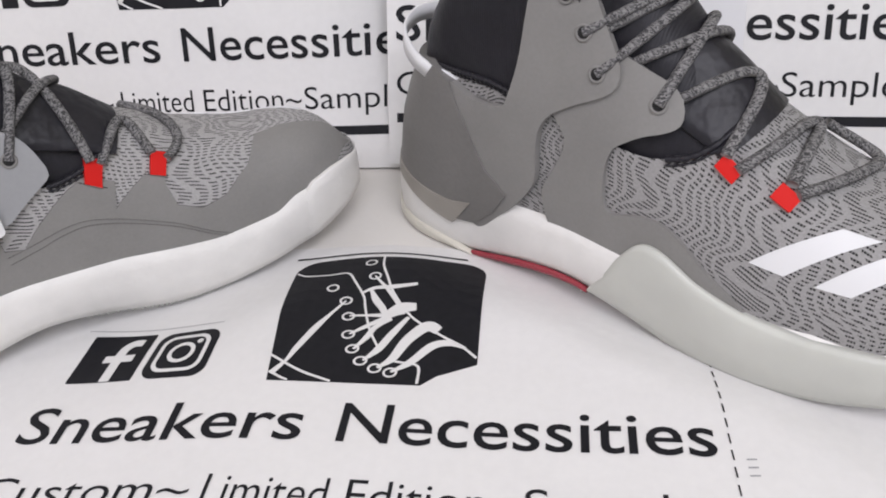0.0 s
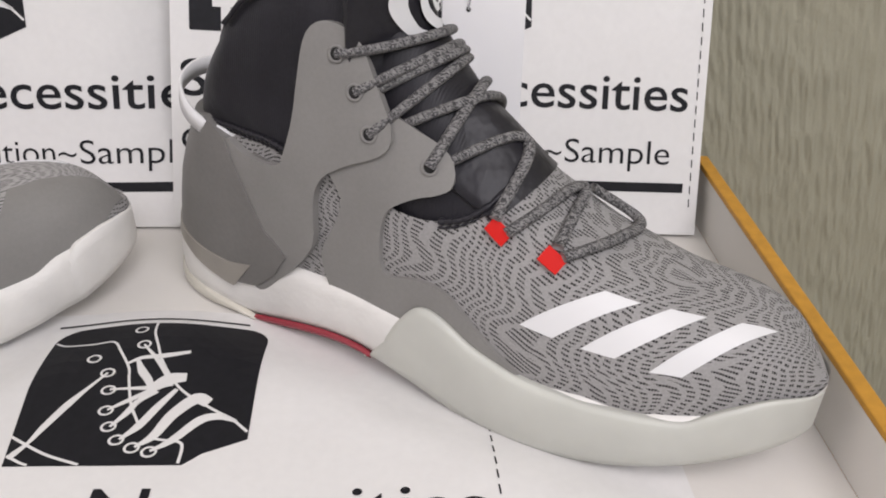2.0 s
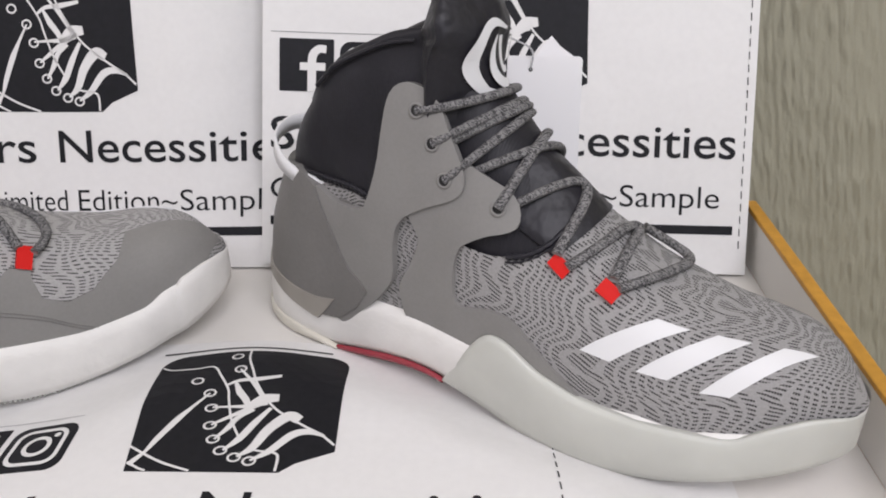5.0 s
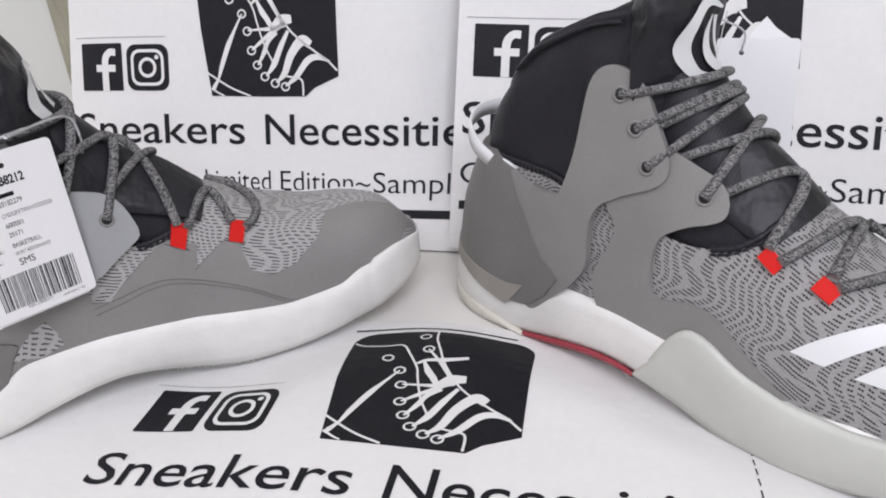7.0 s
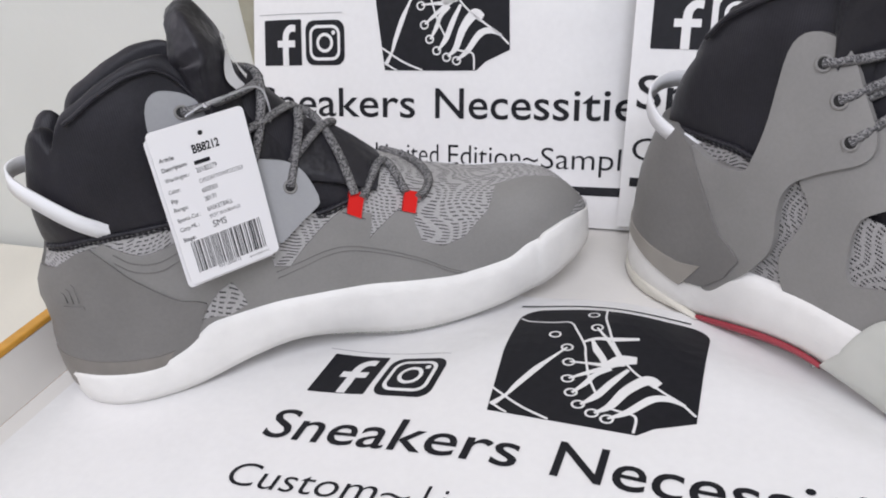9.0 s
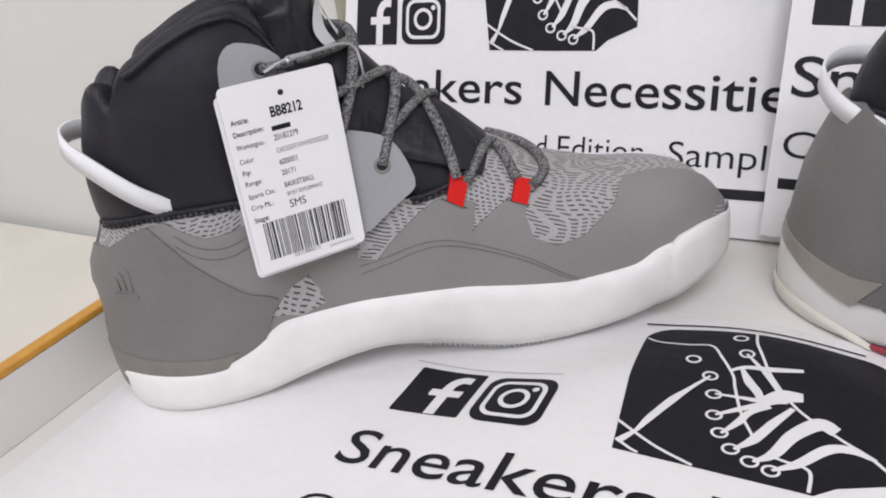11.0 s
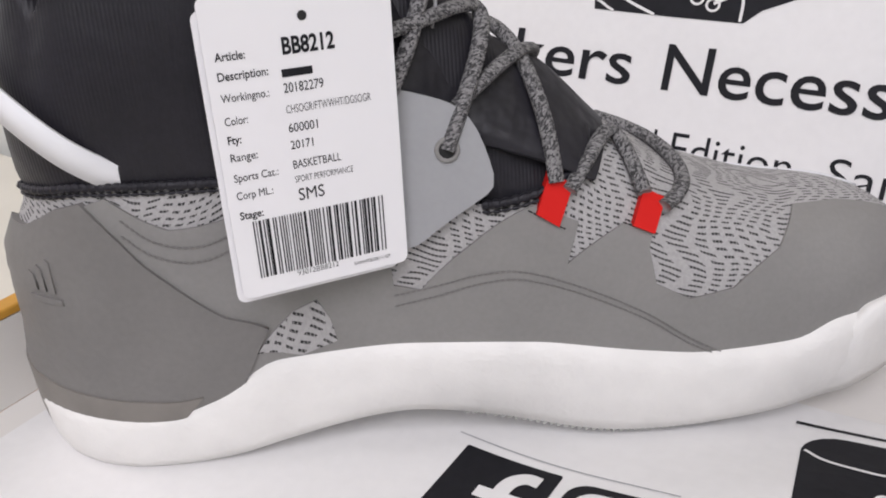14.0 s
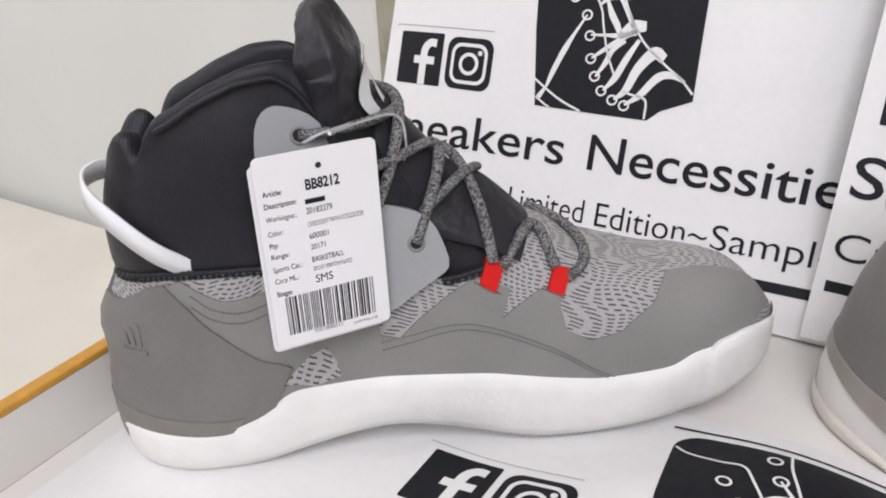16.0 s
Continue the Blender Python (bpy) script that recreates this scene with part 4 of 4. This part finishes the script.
STRIPES = ([(0.1963, 33), (0.2219, 67.7), (0.2345, 70.5), (0.2091, 36)], [(0.2199, 37.5), (0.2447, 74.5), (0.2570, 76), (0.2320, 39)], [(0.2447, 37.5), (0.2685, 78.5), (0.2805, 83), (0.2555, 36.5)])

# ---- the shoe that shows its inner side ----
HEEL["tongue"], HEEL["arch"] = -0.010, 0.0020
left, SL = shoe("grey knit high-top shoe, inner side shown, carrying a white tag", 1, 0.004, 0.008, None, ((0.0, 0.006, 0.023, 0.038, 0.047, 0.0535, 0.058, 0.065, 0.073, 0.079, 0.087, 0.103, 0.13, 0.15), (0.0020, 0.0010, 0.0, 0.0010, 0.0030, 0.0046, 0.0034, 0.0022, 0.0036, 0.0066, 0.0098, 0.011, 0.012, 0.012)), cloth=KNIT_PALE, flare=0.45)
common(left, SL, 1, 0.004, (0.092, 0.1455), COLLAR_TOP, [(0.050, -0.0288, 0.0970), (0.037, -0.0318, 0.1080), (0.024, -0.0272, 0.1190), (0.0125, -0.0155, 0.1260), (0.008, 0.0, 0.1280)])
for s in (-1, 1):
    flank(left, SL, s, "heel_band", [(0.0006, 7.2), (0.010, 7.0), (0.020, 6.6), (0.034, 6.2), (0.048, 5.8), (0.0590, 5.2), (0.040, 0.1), (0.0107, 0.1), (0.0006, 0.1)], 0.0027, DUSK, "brownish grey moulded heel band", False)
body = [(0.2975, 62), (0.288, 80), (0.262, 83), (0.246, 79), (0.236, 54), (0.2205, 36), (0.207, 30), (0.1965, 32), (0.1945, 42), (0.196, 50), (0.187, 47), (0.170, 29), (0.1735, 41), (0.1600, 38), (0.142, 24.5), (0.127, 14.5), (0.119, 14.5), (0.1185, 19), (0.111, 22), (0.078, 22), (0.058, 23.2), (0.039, 27), (0.030, 26), (0.031, 14), (0.070, 2), (0.12, 2), (0.17, 4), (0.215, 4), (0.24, 4), (0.259, 6), (0.276, 16)]
flank(left, SL, -1, "side_panel", body, 0.0010, GREY, "smooth grey synthetic side panel", False)
flank(left, SL, -1, "heel_counter", [(0.0006, 22), (0.010, 23), (0.021, 25.5), (0.031, 26.5), (0.0425, 23), (0.055, 18.5), (0.070, 12.5), (0.0815, 9), (0.070, 3), (0.055, 1.5), (0.030, 1.5), (0.010, 1.5), (0.0006, 1.5)], 0.0022, CLIP, "dark grey moulded heel counter", False)
flank(left, SL, 1, "heel_counter", [(0.0006, 27.5), (0.010, 28.5), (0.031, 27), (0.055, 18.5), (0.0815, 9), (0.070, 3), (0.030, 1.5), (0.0006, 1.5)], 0.0022, CLIP, "dark grey moulded heel counter", False)
flank(left, SL, 1, "side_panel", [(0.205, 14), (0.184, 20), (0.16, 30), (0.12, 24), (0.039, 28), (0.031, 14), (0.07, 2), (0.17, 4), (0.20, 5)], 0.0010, GREY, "smooth grey synthetic side panel", False)
for a in STRIPES:
    flank(left, SL, 1, "stripe", a, 0.0007, WHITE, "slanting white stripe", False)
flank(left, SL, -1, "lower_wing", [(0.094, 34), (0.106, 38), (0.128, 44), (0.1385, 47), (0.1440, 46), (0.1480, 41), (0.1485, 37.5), (0.1445, 33.5), (0.133, 25.5), (0.124, 21), (0.108, 20), (0.094, 22)], 0.0036, WING, "smooth grey moulded lace wing")
upper_wing = [(0.079, 30), (0.0775, 40), (0.079, 47.5), (0.085, 51.5), (0.093, 53), (0.102, 53), (0.108, 50), (0.109, 42), (0.104, 32), (0.092, 27)]
flank(left, SL, -1, "upper_wing", upper_wing, 0.0024, WING, "smooth grey moulded lace wing")
flank(left, SL, 1, "upper_wing", upper_wing, 0.0024, WING, "smooth grey moulded lace wing")
for d in (0, 1.6):
    seam(left, -1, 1, [(0.1190, 11.5 + d), (0.1325, 14.5 + d), (0.146, 18.8 + d), (0.158, 21.8 + d), (0.174, 23.2 + d), (0.193, 21.2 + d), (0.208, 15.5 + d), (0.222, 9.0 + d)], 0.00024)
for d in (0, 1.5):
    seam(left, -1, 1, [(0.043, 25.0 - d), (0.053, 22.6 - d), (0.066, 20.8 - d), (0.084, 21.2 - d)], 0.00028)
for k in range(3):
    flank(left, SL, -1, "mark", [(0.0150 + 0.0028 * k, 17.6), (0.0170 + 0.0028 * k, 17.6), (0.0158 + 0.0026 * k, 19.0 + 0.7 * k), (0.0142 + 0.0026 * k, 19.3 + 0.7 * k)], 0.0026, CLIP, "", False)
flank(left, SL, -1, "mark", [(0.0140, 16.4), (0.0240, 16.4), (0.0240, 17.0), (0.0140, 17.0)], 0.0026, CLIP, "", False)
eyelets(left, -1, 1, [(0.1360, 38.6)], 0.0037)
eyelets(left, -1, 1, [(0.0956, 48.3)], 0.0025)
tabs(left, -1, 1, [(0.1662, 43.0, 0.0032, 6.2, 0.0021), (0.1945, 54.0, 0.0032, 7.0, 0.0021)], SL)
for x, th in ((0.1645, 36.5), (0.1925, 47.0)):
    seam(left, -1, 1, [(x - 0.006, th), (x, th + 0.3), (x + 0.005, th + 0.6)], 0.0002, HOLE_SHADE_STITCH)
laced(left, -1, 1, [
    [("e", 0.1360, 38.6), ("t", 0.335, -0.45), ("t", 0.345, -0.05), ("t", 0.37, 0.05), ("t", 0.43, -0.35), ("t", 0.50, -0.90), ("t", 0.53, -1.15)],
    [("t", 0.315, -0.90), ("t", 0.25, -0.40), ("t", 0.18, 0.0), ("t", 0.15, 0.45), ("t", 0.13, 1.0)],
    [("t", 0.36, 1.0), ("t", 0.30, 0.30), ("t", 0.255, -0.05), ("t", 0.21, -0.40), ("t", 0.13, -0.8), ("s", 0.1665, 47)],
    [("s", 0.1700, 47), ("s", 0.1770, 62), ("s", 0.1830, 80), ("s", 0.1875, 88), ("s", 0.1895, 76), ("s", 0.1930, 59)],
    [("s", 0.1985, 57), ("s", 0.2080, 64), ("s", 0.2110, 76), ("s", 0.2075, 90), ("s", 0.2010, 102), ("s", 0.1920, 114)],
    [("e", 0.0956, 48.3), ("t", 0.60, -0.45), ("t", 0.56, -0.1), ("t", 0.57, 0.4), ("t", 0.58, 1.0)],
    [("t", 0.64, 0.9), ("t", 0.61, 0.00), ("t", 0.55, -0.42), ("t", 0.49, -0.66), ("t", 0.45, -0.95), ("t", 0.43, -1.2)],
])
# foam that climbs the toe
rings = []
toe_top = table([(0.0, 0.030), (0.252, 0.033), (0.257, 0.037), (0.263, 0.044), (0.278, 0.0465), (0.292, 0.045), (0.303, 0.040)], 0.0015)
for x in np.r_[np.linspace(0.250, 0.27, 16), 0.27 + (LEN - 0.2704) * np.sin(np.linspace(0, np.pi / 2, 26))[1:]]:
    lo, hi, half = float(SOLE_LOW(x)), float(toe_top(x)), []
    for s in (-1, 1):
        half.append([(x, s * (float(width(x, s)) * a + 0.0008 - 0.0022 * max(0.0, min(1.0, (0.262 - x) / 0.01))) + float(skew(x)), lo + (hi - lo) * b) for a, b in ((0.96, 0.02), (1.01, 0.2), (1.035, 0.5), (1.02, 0.8), (0.99, 0.97), (0.94, 1.0), (0.88, 0.97))])
    rings.append(half[0][::-1] + half[1])
part("toe_bumper", grid_mesh(SL(np.array(rings))), FOAM, left, "white foam toe bumper")
flank(left, SL, -1, "knit_insert", [(0.0768, 6.5), (0.0835, 8.7), (0.0889, 10.6), (0.0962, 12.0), (0.0996, 9.5), (0.1009, 6.5), (0.09, 5.0)], 0.0014, KNIT_PALE, "grey knit insert with dark dashes", False)
grip(left, SL, -1, 0.140, 0.228, 40)
left.matrix_basis = pose(-0.3091, -0.0326, 0.0, 0, 0, 38.5) @ Matrix.Scale(0.951, 4)

# ---- the shoe that shows its outer side ----
HEEL["tongue"], HEEL["arch"] = 0.0, 0.0
right, SR = shoe("grey knit high-top shoe, outer side shown, with three white stripes", -1, 0.0, 0.020, COLLAR_SMOOTH, ((0.0, 0.012, 0.02, 0.035, 0.045, 0.055, 0.07, 0.1, 0.13), (-0.003, -0.002, -0.001, 0.003, 0.0055, 0.007, 0.010, 0.018, 0.024)), wedge=0.009, front=0.115, dip=0.006)
common(right, SR, -1, 0.0, (0.088, 0.158), COLLAR_SMOOTH, [(0.055, -0.0288, 0.0895), (0.040, -0.0322, 0.0945), (0.026, -0.0272, 0.0985), (0.0135, -0.0155, 0.1020), (0.0092, 0.0, 0.1040)])
for s in (-1, 1):
    flank(right, SR, s, "heel_band", [(0.0006, 8.0), (0.021, 7.6), (0.0465, 7.0), (0.0640, 6.4), (0.0519, 2.6), (0.04, 3.6), (0.02, 5.2), (0.0006, 6.0)], 0.0054, TAUPE, "taupe moulded heel band", False)
quarter = [(0.049, 26.5), (0.0647, 24), (0.081, 22.3), (0.0865, 25.6), (0.0911, 31.6), (0.0936, 39.6), (0.0951, 44.6), (0.0978, 48.2), (0.103, 51.6), (0.1104, 54.6), (0.1164, 56.0), (0.1204, 55.2), (0.1258, 52.2), (0.1312, 49.6), (0.1342, 48.0), (0.1359, 45.2), (0.1342, 41.1), (0.1272, 35.6), (0.1144, 29.0), (0.1063, 25.1), (0.1020, 21.6), (0.1009, 18.0), (0.0995, 11), (0.082, 3), (0.065, 2), (0.058, 12), (0.052, 20)]
flank(right, SR, 1, "lace_strap", [(0.1060, 28), (0.1190, 38), (0.1290, 47), (0.146, 54.7), (0.154, 58.2), (0.1585, 58.0), (0.1607, 54.7), (0.1601, 50.2), (0.1554, 44.6), (0.1493, 39.6), (0.1413, 33.1), (0.1366, 29.1), (0.1345, 24.6), (0.1343, 19.6), (0.1355, 16.1), (0.1406, 15.6), (0.1547, 20.6), (0.1675, 22.6), (0.1843, 18), (0.197, 14), (0.205, 9), (0.19, 3), (0.172, 2), (0.156, 1), (0.13, 1), (0.112, 2), (0.1036, 10), (0.1095, 16), (0.1145, 23)], 0.0022, GREY, "smooth grey synthetic lace strap")
flank(right, SR, 1, "quarter_panel", quarter, 0.0038, GREY, "smooth grey synthetic quarter with three eyelets")
flank(right, SR, -1, "quarter_panel", quarter, 0.0038, GREY, "smooth grey synthetic quarter with three eyelets", True, 0.006)
counter = [(0.0006, 26), (0.012, 27), (0.028, 28.5), (0.038, 28), (0.0495, 26.5), (0.058, 22), (0.0647, 18), (0.0741, 11.5), (0.0810, 8.8), (0.0850, 7.0), (0.078, 3.5), (0.066, 2.5), (0.044, 4.0), (0.02, 5.6), (0.0006, 6.4)]
flank(right, SR, 1, "heel_counter", counter, 0.0048, CLIP, "dark grey moulded heel counter", False)
flank(right, SR, -1, "heel_counter", counter, 0.0048, CLIP, "dark grey moulded heel counter", False, 0.006)
for a in STRIPES:
    flank(right, SR, 1, "stripe", [(x + 0.0006, th - 1.7) for x, th in a], 0.0007, WHITE, "slanting white stripe", False)
for d in (0, 1.6):
    seam(right, 1, -1, [(0.1325 - d / 900, 26), (0.1325 - d / 900, 19), (0.1350 - d / 900, 15 - d), (0.1420, 14.2 - d), (0.152, 17 - d), (0.161, 20.2 - d), (0.171, 19.5 - d), (0.185, 16 - d), (0.197, 11.5 - d)], 0.00030)
seam(right, 1, -1, [(0.0655, 24.4), (0.075, 22.6), (0.084, 21.4)], 0.0004)
eyelets(right, 1, -1, [(0.1100, 48.6), (0.1191, 45.5), (0.1268, 40.8)], 0.0039)
eyelets(right, 1, -1, [(0.1513, 49.7)], 0.0023)
tabs(right, 1, -1, [(0.1806, 55.2, 0.0039, 3.6, 0.0012), (0.2016, 62.2, 0.0039, 4.2, 0.0010)], SR)
laced(right, 1, -1, [
    [("t", 0.47, -1.0), ("t", 0.465, -0.75), ("t", 0.447, -0.45), ("t", 0.434, -0.10), ("t", 0.425, 0.15), ("t", 0.43, 0.60), ("t", 0.43, 1.0)],
    [("e", 0.1100, 48.6), ("t", 0.560, -0.82), ("t", 0.553, -0.55), ("t", 0.545, -0.25), ("t", 0.530, 0.10), ("t", 0.52, 0.55), ("t", 0.52, 1.0)],
    [("e", 0.1191, 45.5), ("t", 0.484, -0.82), ("t", 0.478, -0.55), ("t", 0.472, -0.25), ("t", 0.460, 0.15), ("t", 0.46, 0.60), ("t", 0.46, 1.0)],
    [("e", 0.1268, 40.8), ("t", 0.384, -0.85), ("t", 0.378, -0.62), ("t", 0.380, -0.30), ("t", 0.390, 0.10), ("t", 0.40, 0.60), ("t", 0.41, 1.0)],
    [("t", 0.37, -1.0), ("t", 0.327, -0.75), ("t", 0.277, -0.48), ("t", 0.240, 0.10), ("t", 0.22, 0.60), ("t", 0.22, 1.0)],
    [("e", 0.1513, 49.7), ("t", 0.233, -0.75), ("t", 0.258, -0.43), ("t", 0.285, 0.20), ("t", 0.30, 0.65), ("t", 0.31, 1.0)],
    [("t", 0.20, -1.0), ("t", 0.157, -0.68), ("t", 0.138, -0.38), ("t", 0.122, 0.05), ("t", 0.10, 0.26), ("t", 0.07, 0.08), ("t", 0.05, -0.38), ("s", 0.1782, 67.2), ("s", 0.1780, 57.5)],
    [("s", 0.1836, 57.2), ("s", 0.1910, 73), ("s", 0.1937, 91), ("s", 0.1955, 104), ("s", 0.1985, 101), ("s", 0.2000, 87), ("s", 0.2015, 68)],
    [("s", 0.2044, 66), ("s", 0.2138, 82), ("s", 0.2215, 95), ("s", 0.2240, 106), ("s", 0.2195, 113), ("s", 0.2110, 111), ("s", 0.2030, 106), ("s", 0.1985, 103)],
])
heel_lip(right, SR)
# frosted outsole that climbs the outer side of the forefoot, and the red strip under the arch
climb = table([(0.0, 0.0), (0.126, 0.006), (0.138, 0.026), (0.150, 0.046), (0.157, 0.051), (0.166, 0.049), (0.180, 0.041), (0.200, 0.036), (0.225, 0.034), (0.262, 0.034), (0.270, 0.040), (0.285, 0.046), (0.295, 0.045), (0.303, 0.041)], 0.003)
xs = np.concatenate([np.linspace(0.126, 0.27, 60), 0.27 + (LEN - 0.2704) * np.sin(np.linspace(0, np.pi / 2, 30))[1:]])
rings = []
for x in xs:
    lo, hi = float(SOLE_LOW(x)), float(climb(x))
    w = float(width(x, 1))
    col = []
    for a, b in ((0.90, 0.0), (0.97, 0.04), (1.02, 0.2), (1.045, 0.5), (1.035, 0.75), (1.015, 0.94), (0.985, 1.0), (0.94, 0.99), (0.86, 0.95)):
        z = lo + (hi - lo) * b
        grow = min(1.0, (x - 0.1255) / 0.02)
        col.append((x + float(heel_shift(x, z)), w * (0.985 + (a - 0.985) * grow) + 0.0012 * grow + float(skew(x)), z))
    rings.append(col)
part("outsole_wrap", grid_mesh(SR(np.array(rings))), FROST, right, "frosted translucent rubber outsole")
rings = []
for x in np.linspace(0.060, 0.130, 30):
    lo = float(SOLE_LOW(x))
    f = math.sin(math.pi * (x - 0.060) / 0.070) ** 0.5
    w = float(width(x, 1))
    rings.append([(x, w * 0.90, lo - 0.0006), (x, w * 1.0 + 0.0004, lo - 0.0004), (x, w * 1.018 + 0.0006, lo + 0.0008 + 0.0018 * f), (x, w * 0.98, lo + 0.0012 + 0.0018 * f)])
part("arch_strip", grid_mesh(SR(np.array(rings))), RED_RUBBER, right, "red rubber strip under the arch")
right.matrix_basis = pose(-0.0444, 0.153, 0.0, 0, 0, -31.8) @ Matrix.Scale(1.012, 4)


# ---- tags ----
def hang_tag(label, m, w, h, hole):
    root = tagged(new("hang_tag"), label, "tag", group="hang tags")
    root.matrix_basis = m
    bm = panel(resample(rounded_rect(0, w, 0, h, 0.0022), 0.003, False), lambda p, q: np.stack([p[:, 0], p[:, 1], np.full(len(p), max(q, 0.0))], -1), 0.0006, 0.006)
    card = part("card", bm, CARD, root, "stiff white card", smooth=False)
    # no hole is cut; a dark disc paints its shade on the card
    bm = bmesh.new()
    bm.faces.new([bm.verts.new((hole[0] + 0.0011 * math.cos(t), hole[1] + 0.0011 * math.sin(t), 0.0008)) for t in np.linspace(0, 6.283, 16, endpoint=False)])
    part("punched_hole_shade", bm, HOLE_SHADE_STITCH, root, smooth=False)
    return root


ax, ay = Vector((0.535, 0.845, -0.0165)).normalized(), Vector((-0.034, 0.041, 0.9986))
ay = (ay - ax * ay.dot(ax)).normalized()
m = Matrix((ax, ay, ax.cross(ay))).transposed().to_4x4()
TW, TH = 0.0438, 0.0722
m.translation = Vector((-0.2081, -0.0046, 0.1045)) - ax * TW / 2 - ay * TH / 2
tag = hang_tag("white printed card tag with a barcode, hanging on the shoe", m, TW, TH, (0.0225, 0.0662))
second = part("card", panel(resample(rounded_rect(-0.0012, TW - 0.002, -0.0016, TH - 0.003, 0.0022), 0.003, False), lambda p, q: np.stack([p[:, 0], p[:, 1], np.full(len(p), -0.0016 if q < 0 else -0.0010)], -1), 0.0006, 0.006), CARD, tag, "second white card behind the printed one", smooth=False)


def tag_place(p, h):
    p = np.asarray(p, float)
    return np.stack([p[:, 0], p[:, 1], np.full(len(p), 0.0006 + h)], -1)


def tag_words(text, x, row, wide, high, bold=0.0):
    print_words("tag_writing", text, tag_place, tag, x, TH * (1.012 - row - 0.012 * row), wide, high, 0.00015, INK, bold=bold)


for text, row, wide in (("Article:", 0.200, 0.0066), ("Description:", 0.259, 0.0112), ("Workingno.:", 0.325, 0.0108), ("Color:", 0.397, 0.0052), ("Fty:", 0.457, 0.0030), ("Range:", 0.514, 0.0062), ("Sports Cat.:", 0.582, 0.0104), ("Corp ML.:", 0.642, 0.0086), ("Stage:", 0.711, 0.0056)):
    tag_words(text, 0.0022, row, wide, 0.00185, 0.012 if "t" in text[:3] or "De" in text else 0.0)
for text, row, wide, high, bold in (("BB8212", 0.203, 0.0122, 0.0036, 0.03), ("20182279", 0.322, 0.0094, 0.0022, 0.0), ("CHSOGR/FTWWHT/DGSOGR", 0.388, 0.0206, 0.0019, -0.01), ("600001", 0.450, 0.0070, 0.0021, 0.0), ("20171", 0.506, 0.0054, 0.0020, 0.0), ("BASKETBALL", 0.572, 0.0118, 0.0020, 0.0), ("SPORT PERFORMANCE", 0.620, 0.0146, 0.0016, -0.01), ("SMS", 0.684, 0.0064, 0.0030, 0.0), ("93012BB8212", 0.955, 0.0108, 0.0014, -0.01), ("SAMHTB/0811//03", 0.968, 0.0098, 0.0010, -0.01)):
    tag_words(text, {"93012BB8212": 0.0140, "SAMHTB/0811//03": 0.0290, "SMS": 0.0168, "BB8212": 0.0172}.get(text, 0.0164), row, wide, high, bold)
part("tag_bar", strip([(0.0164, TH * 0.7480), (0.020, TH * 0.7480), (0.0236, TH * 0.7480)], (0.0018, 0.0018), tag_place, 0.00015), INK, tag, smooth=False)
rng = random.Random(4)
x = 0.0050
while x < 0.0385:
    wbar = rng.choice((0.00022, 0.00034, 0.00034, 0.00062))
    part("barcode_bar", strip([(x, TH * 0.068), (x, TH * 0.15), (x, TH * 0.278)], (wbar, wbar), tag_place, 0.00015), INK, tag, smooth=False)
    x += wbar + rng.choice((0.00028, 0.00034, 0.0006))
HEEL["tongue"] = -0.010
up = left.matrix_basis @ Vector(tuple(tongue_top(0.60, -0.35, 0.006)))
mid = m @ Vector((0.0315, TH + 0.0048, 0.0))
for pts in ([m @ Vector((0.019, TH + 0.0015, -0.0022)), m @ Vector((0.0255, TH + 0.0040, -0.0012)), mid, up], [mid, up + Vector((0.004, -0.006, 0.001)), up + Vector((0.007, -0.004, -0.010)), up + Vector((0.004, -0.004, -0.022))]):
    loop = part("tag_string", tube([tuple(p) for p in pts], 0.00055, 8), CLEAR)
    loop.parent = tag
    loop.matrix_parent_inverse = m.inverted()
bead = part("tag_string_lock", tube([tuple(mid - (up - mid) * 0.16), tuple(mid), tuple(mid + (up - mid) * 0.16)], 0.0011, 8), CLEAR)
bead.parent = tag
bead.matrix_parent_inverse = m.inverted()

nz = Vector((-0.1107, -0.9373, 0.3304)).normalized()
ax = Vector((0.997, -0.075, 0.0))
ax = (ax - nz * ax.dot(nz)).normalized()
ay = nz.cross(ax)
m = Matrix((ax, ay, nz)).transposed().to_4x4()
m.translation = Vector((0.0778, 0.1395, 0.1440)) - ay * 0.0735
blank = hang_tag("blank white card tag hanging behind the shoe's tongue", m, 0.0372, 0.0735, (0.0118, 0.0668))
peak = part("folded_corner", panel(resample(np.array([(0.012, 0.070), (0.0345, 0.0725), (0.026, 0.0785), (0.0215, 0.0835), (0.0175, 0.0790)]), 0.003, False), lambda p, q: np.stack([p[:, 0], p[:, 1], np.full(len(p), -0.0030 if q < 0 else -0.0020)], -1), 0.0006, 0.006), CARD, blank, "second white card behind", smooth=False)
top = m @ Vector((0.0118, 0.0668, 0.001))
loop = part("tag_string", tube([tuple(top), tuple(top + Vector((0.0, 0.0, 0.010))), tuple(top + Vector((-0.012, 0.002, 0.016)))], 0.0005, 8), CLEAR)
loop.parent = blank
loop.matrix_parent_inverse = m.inverted()
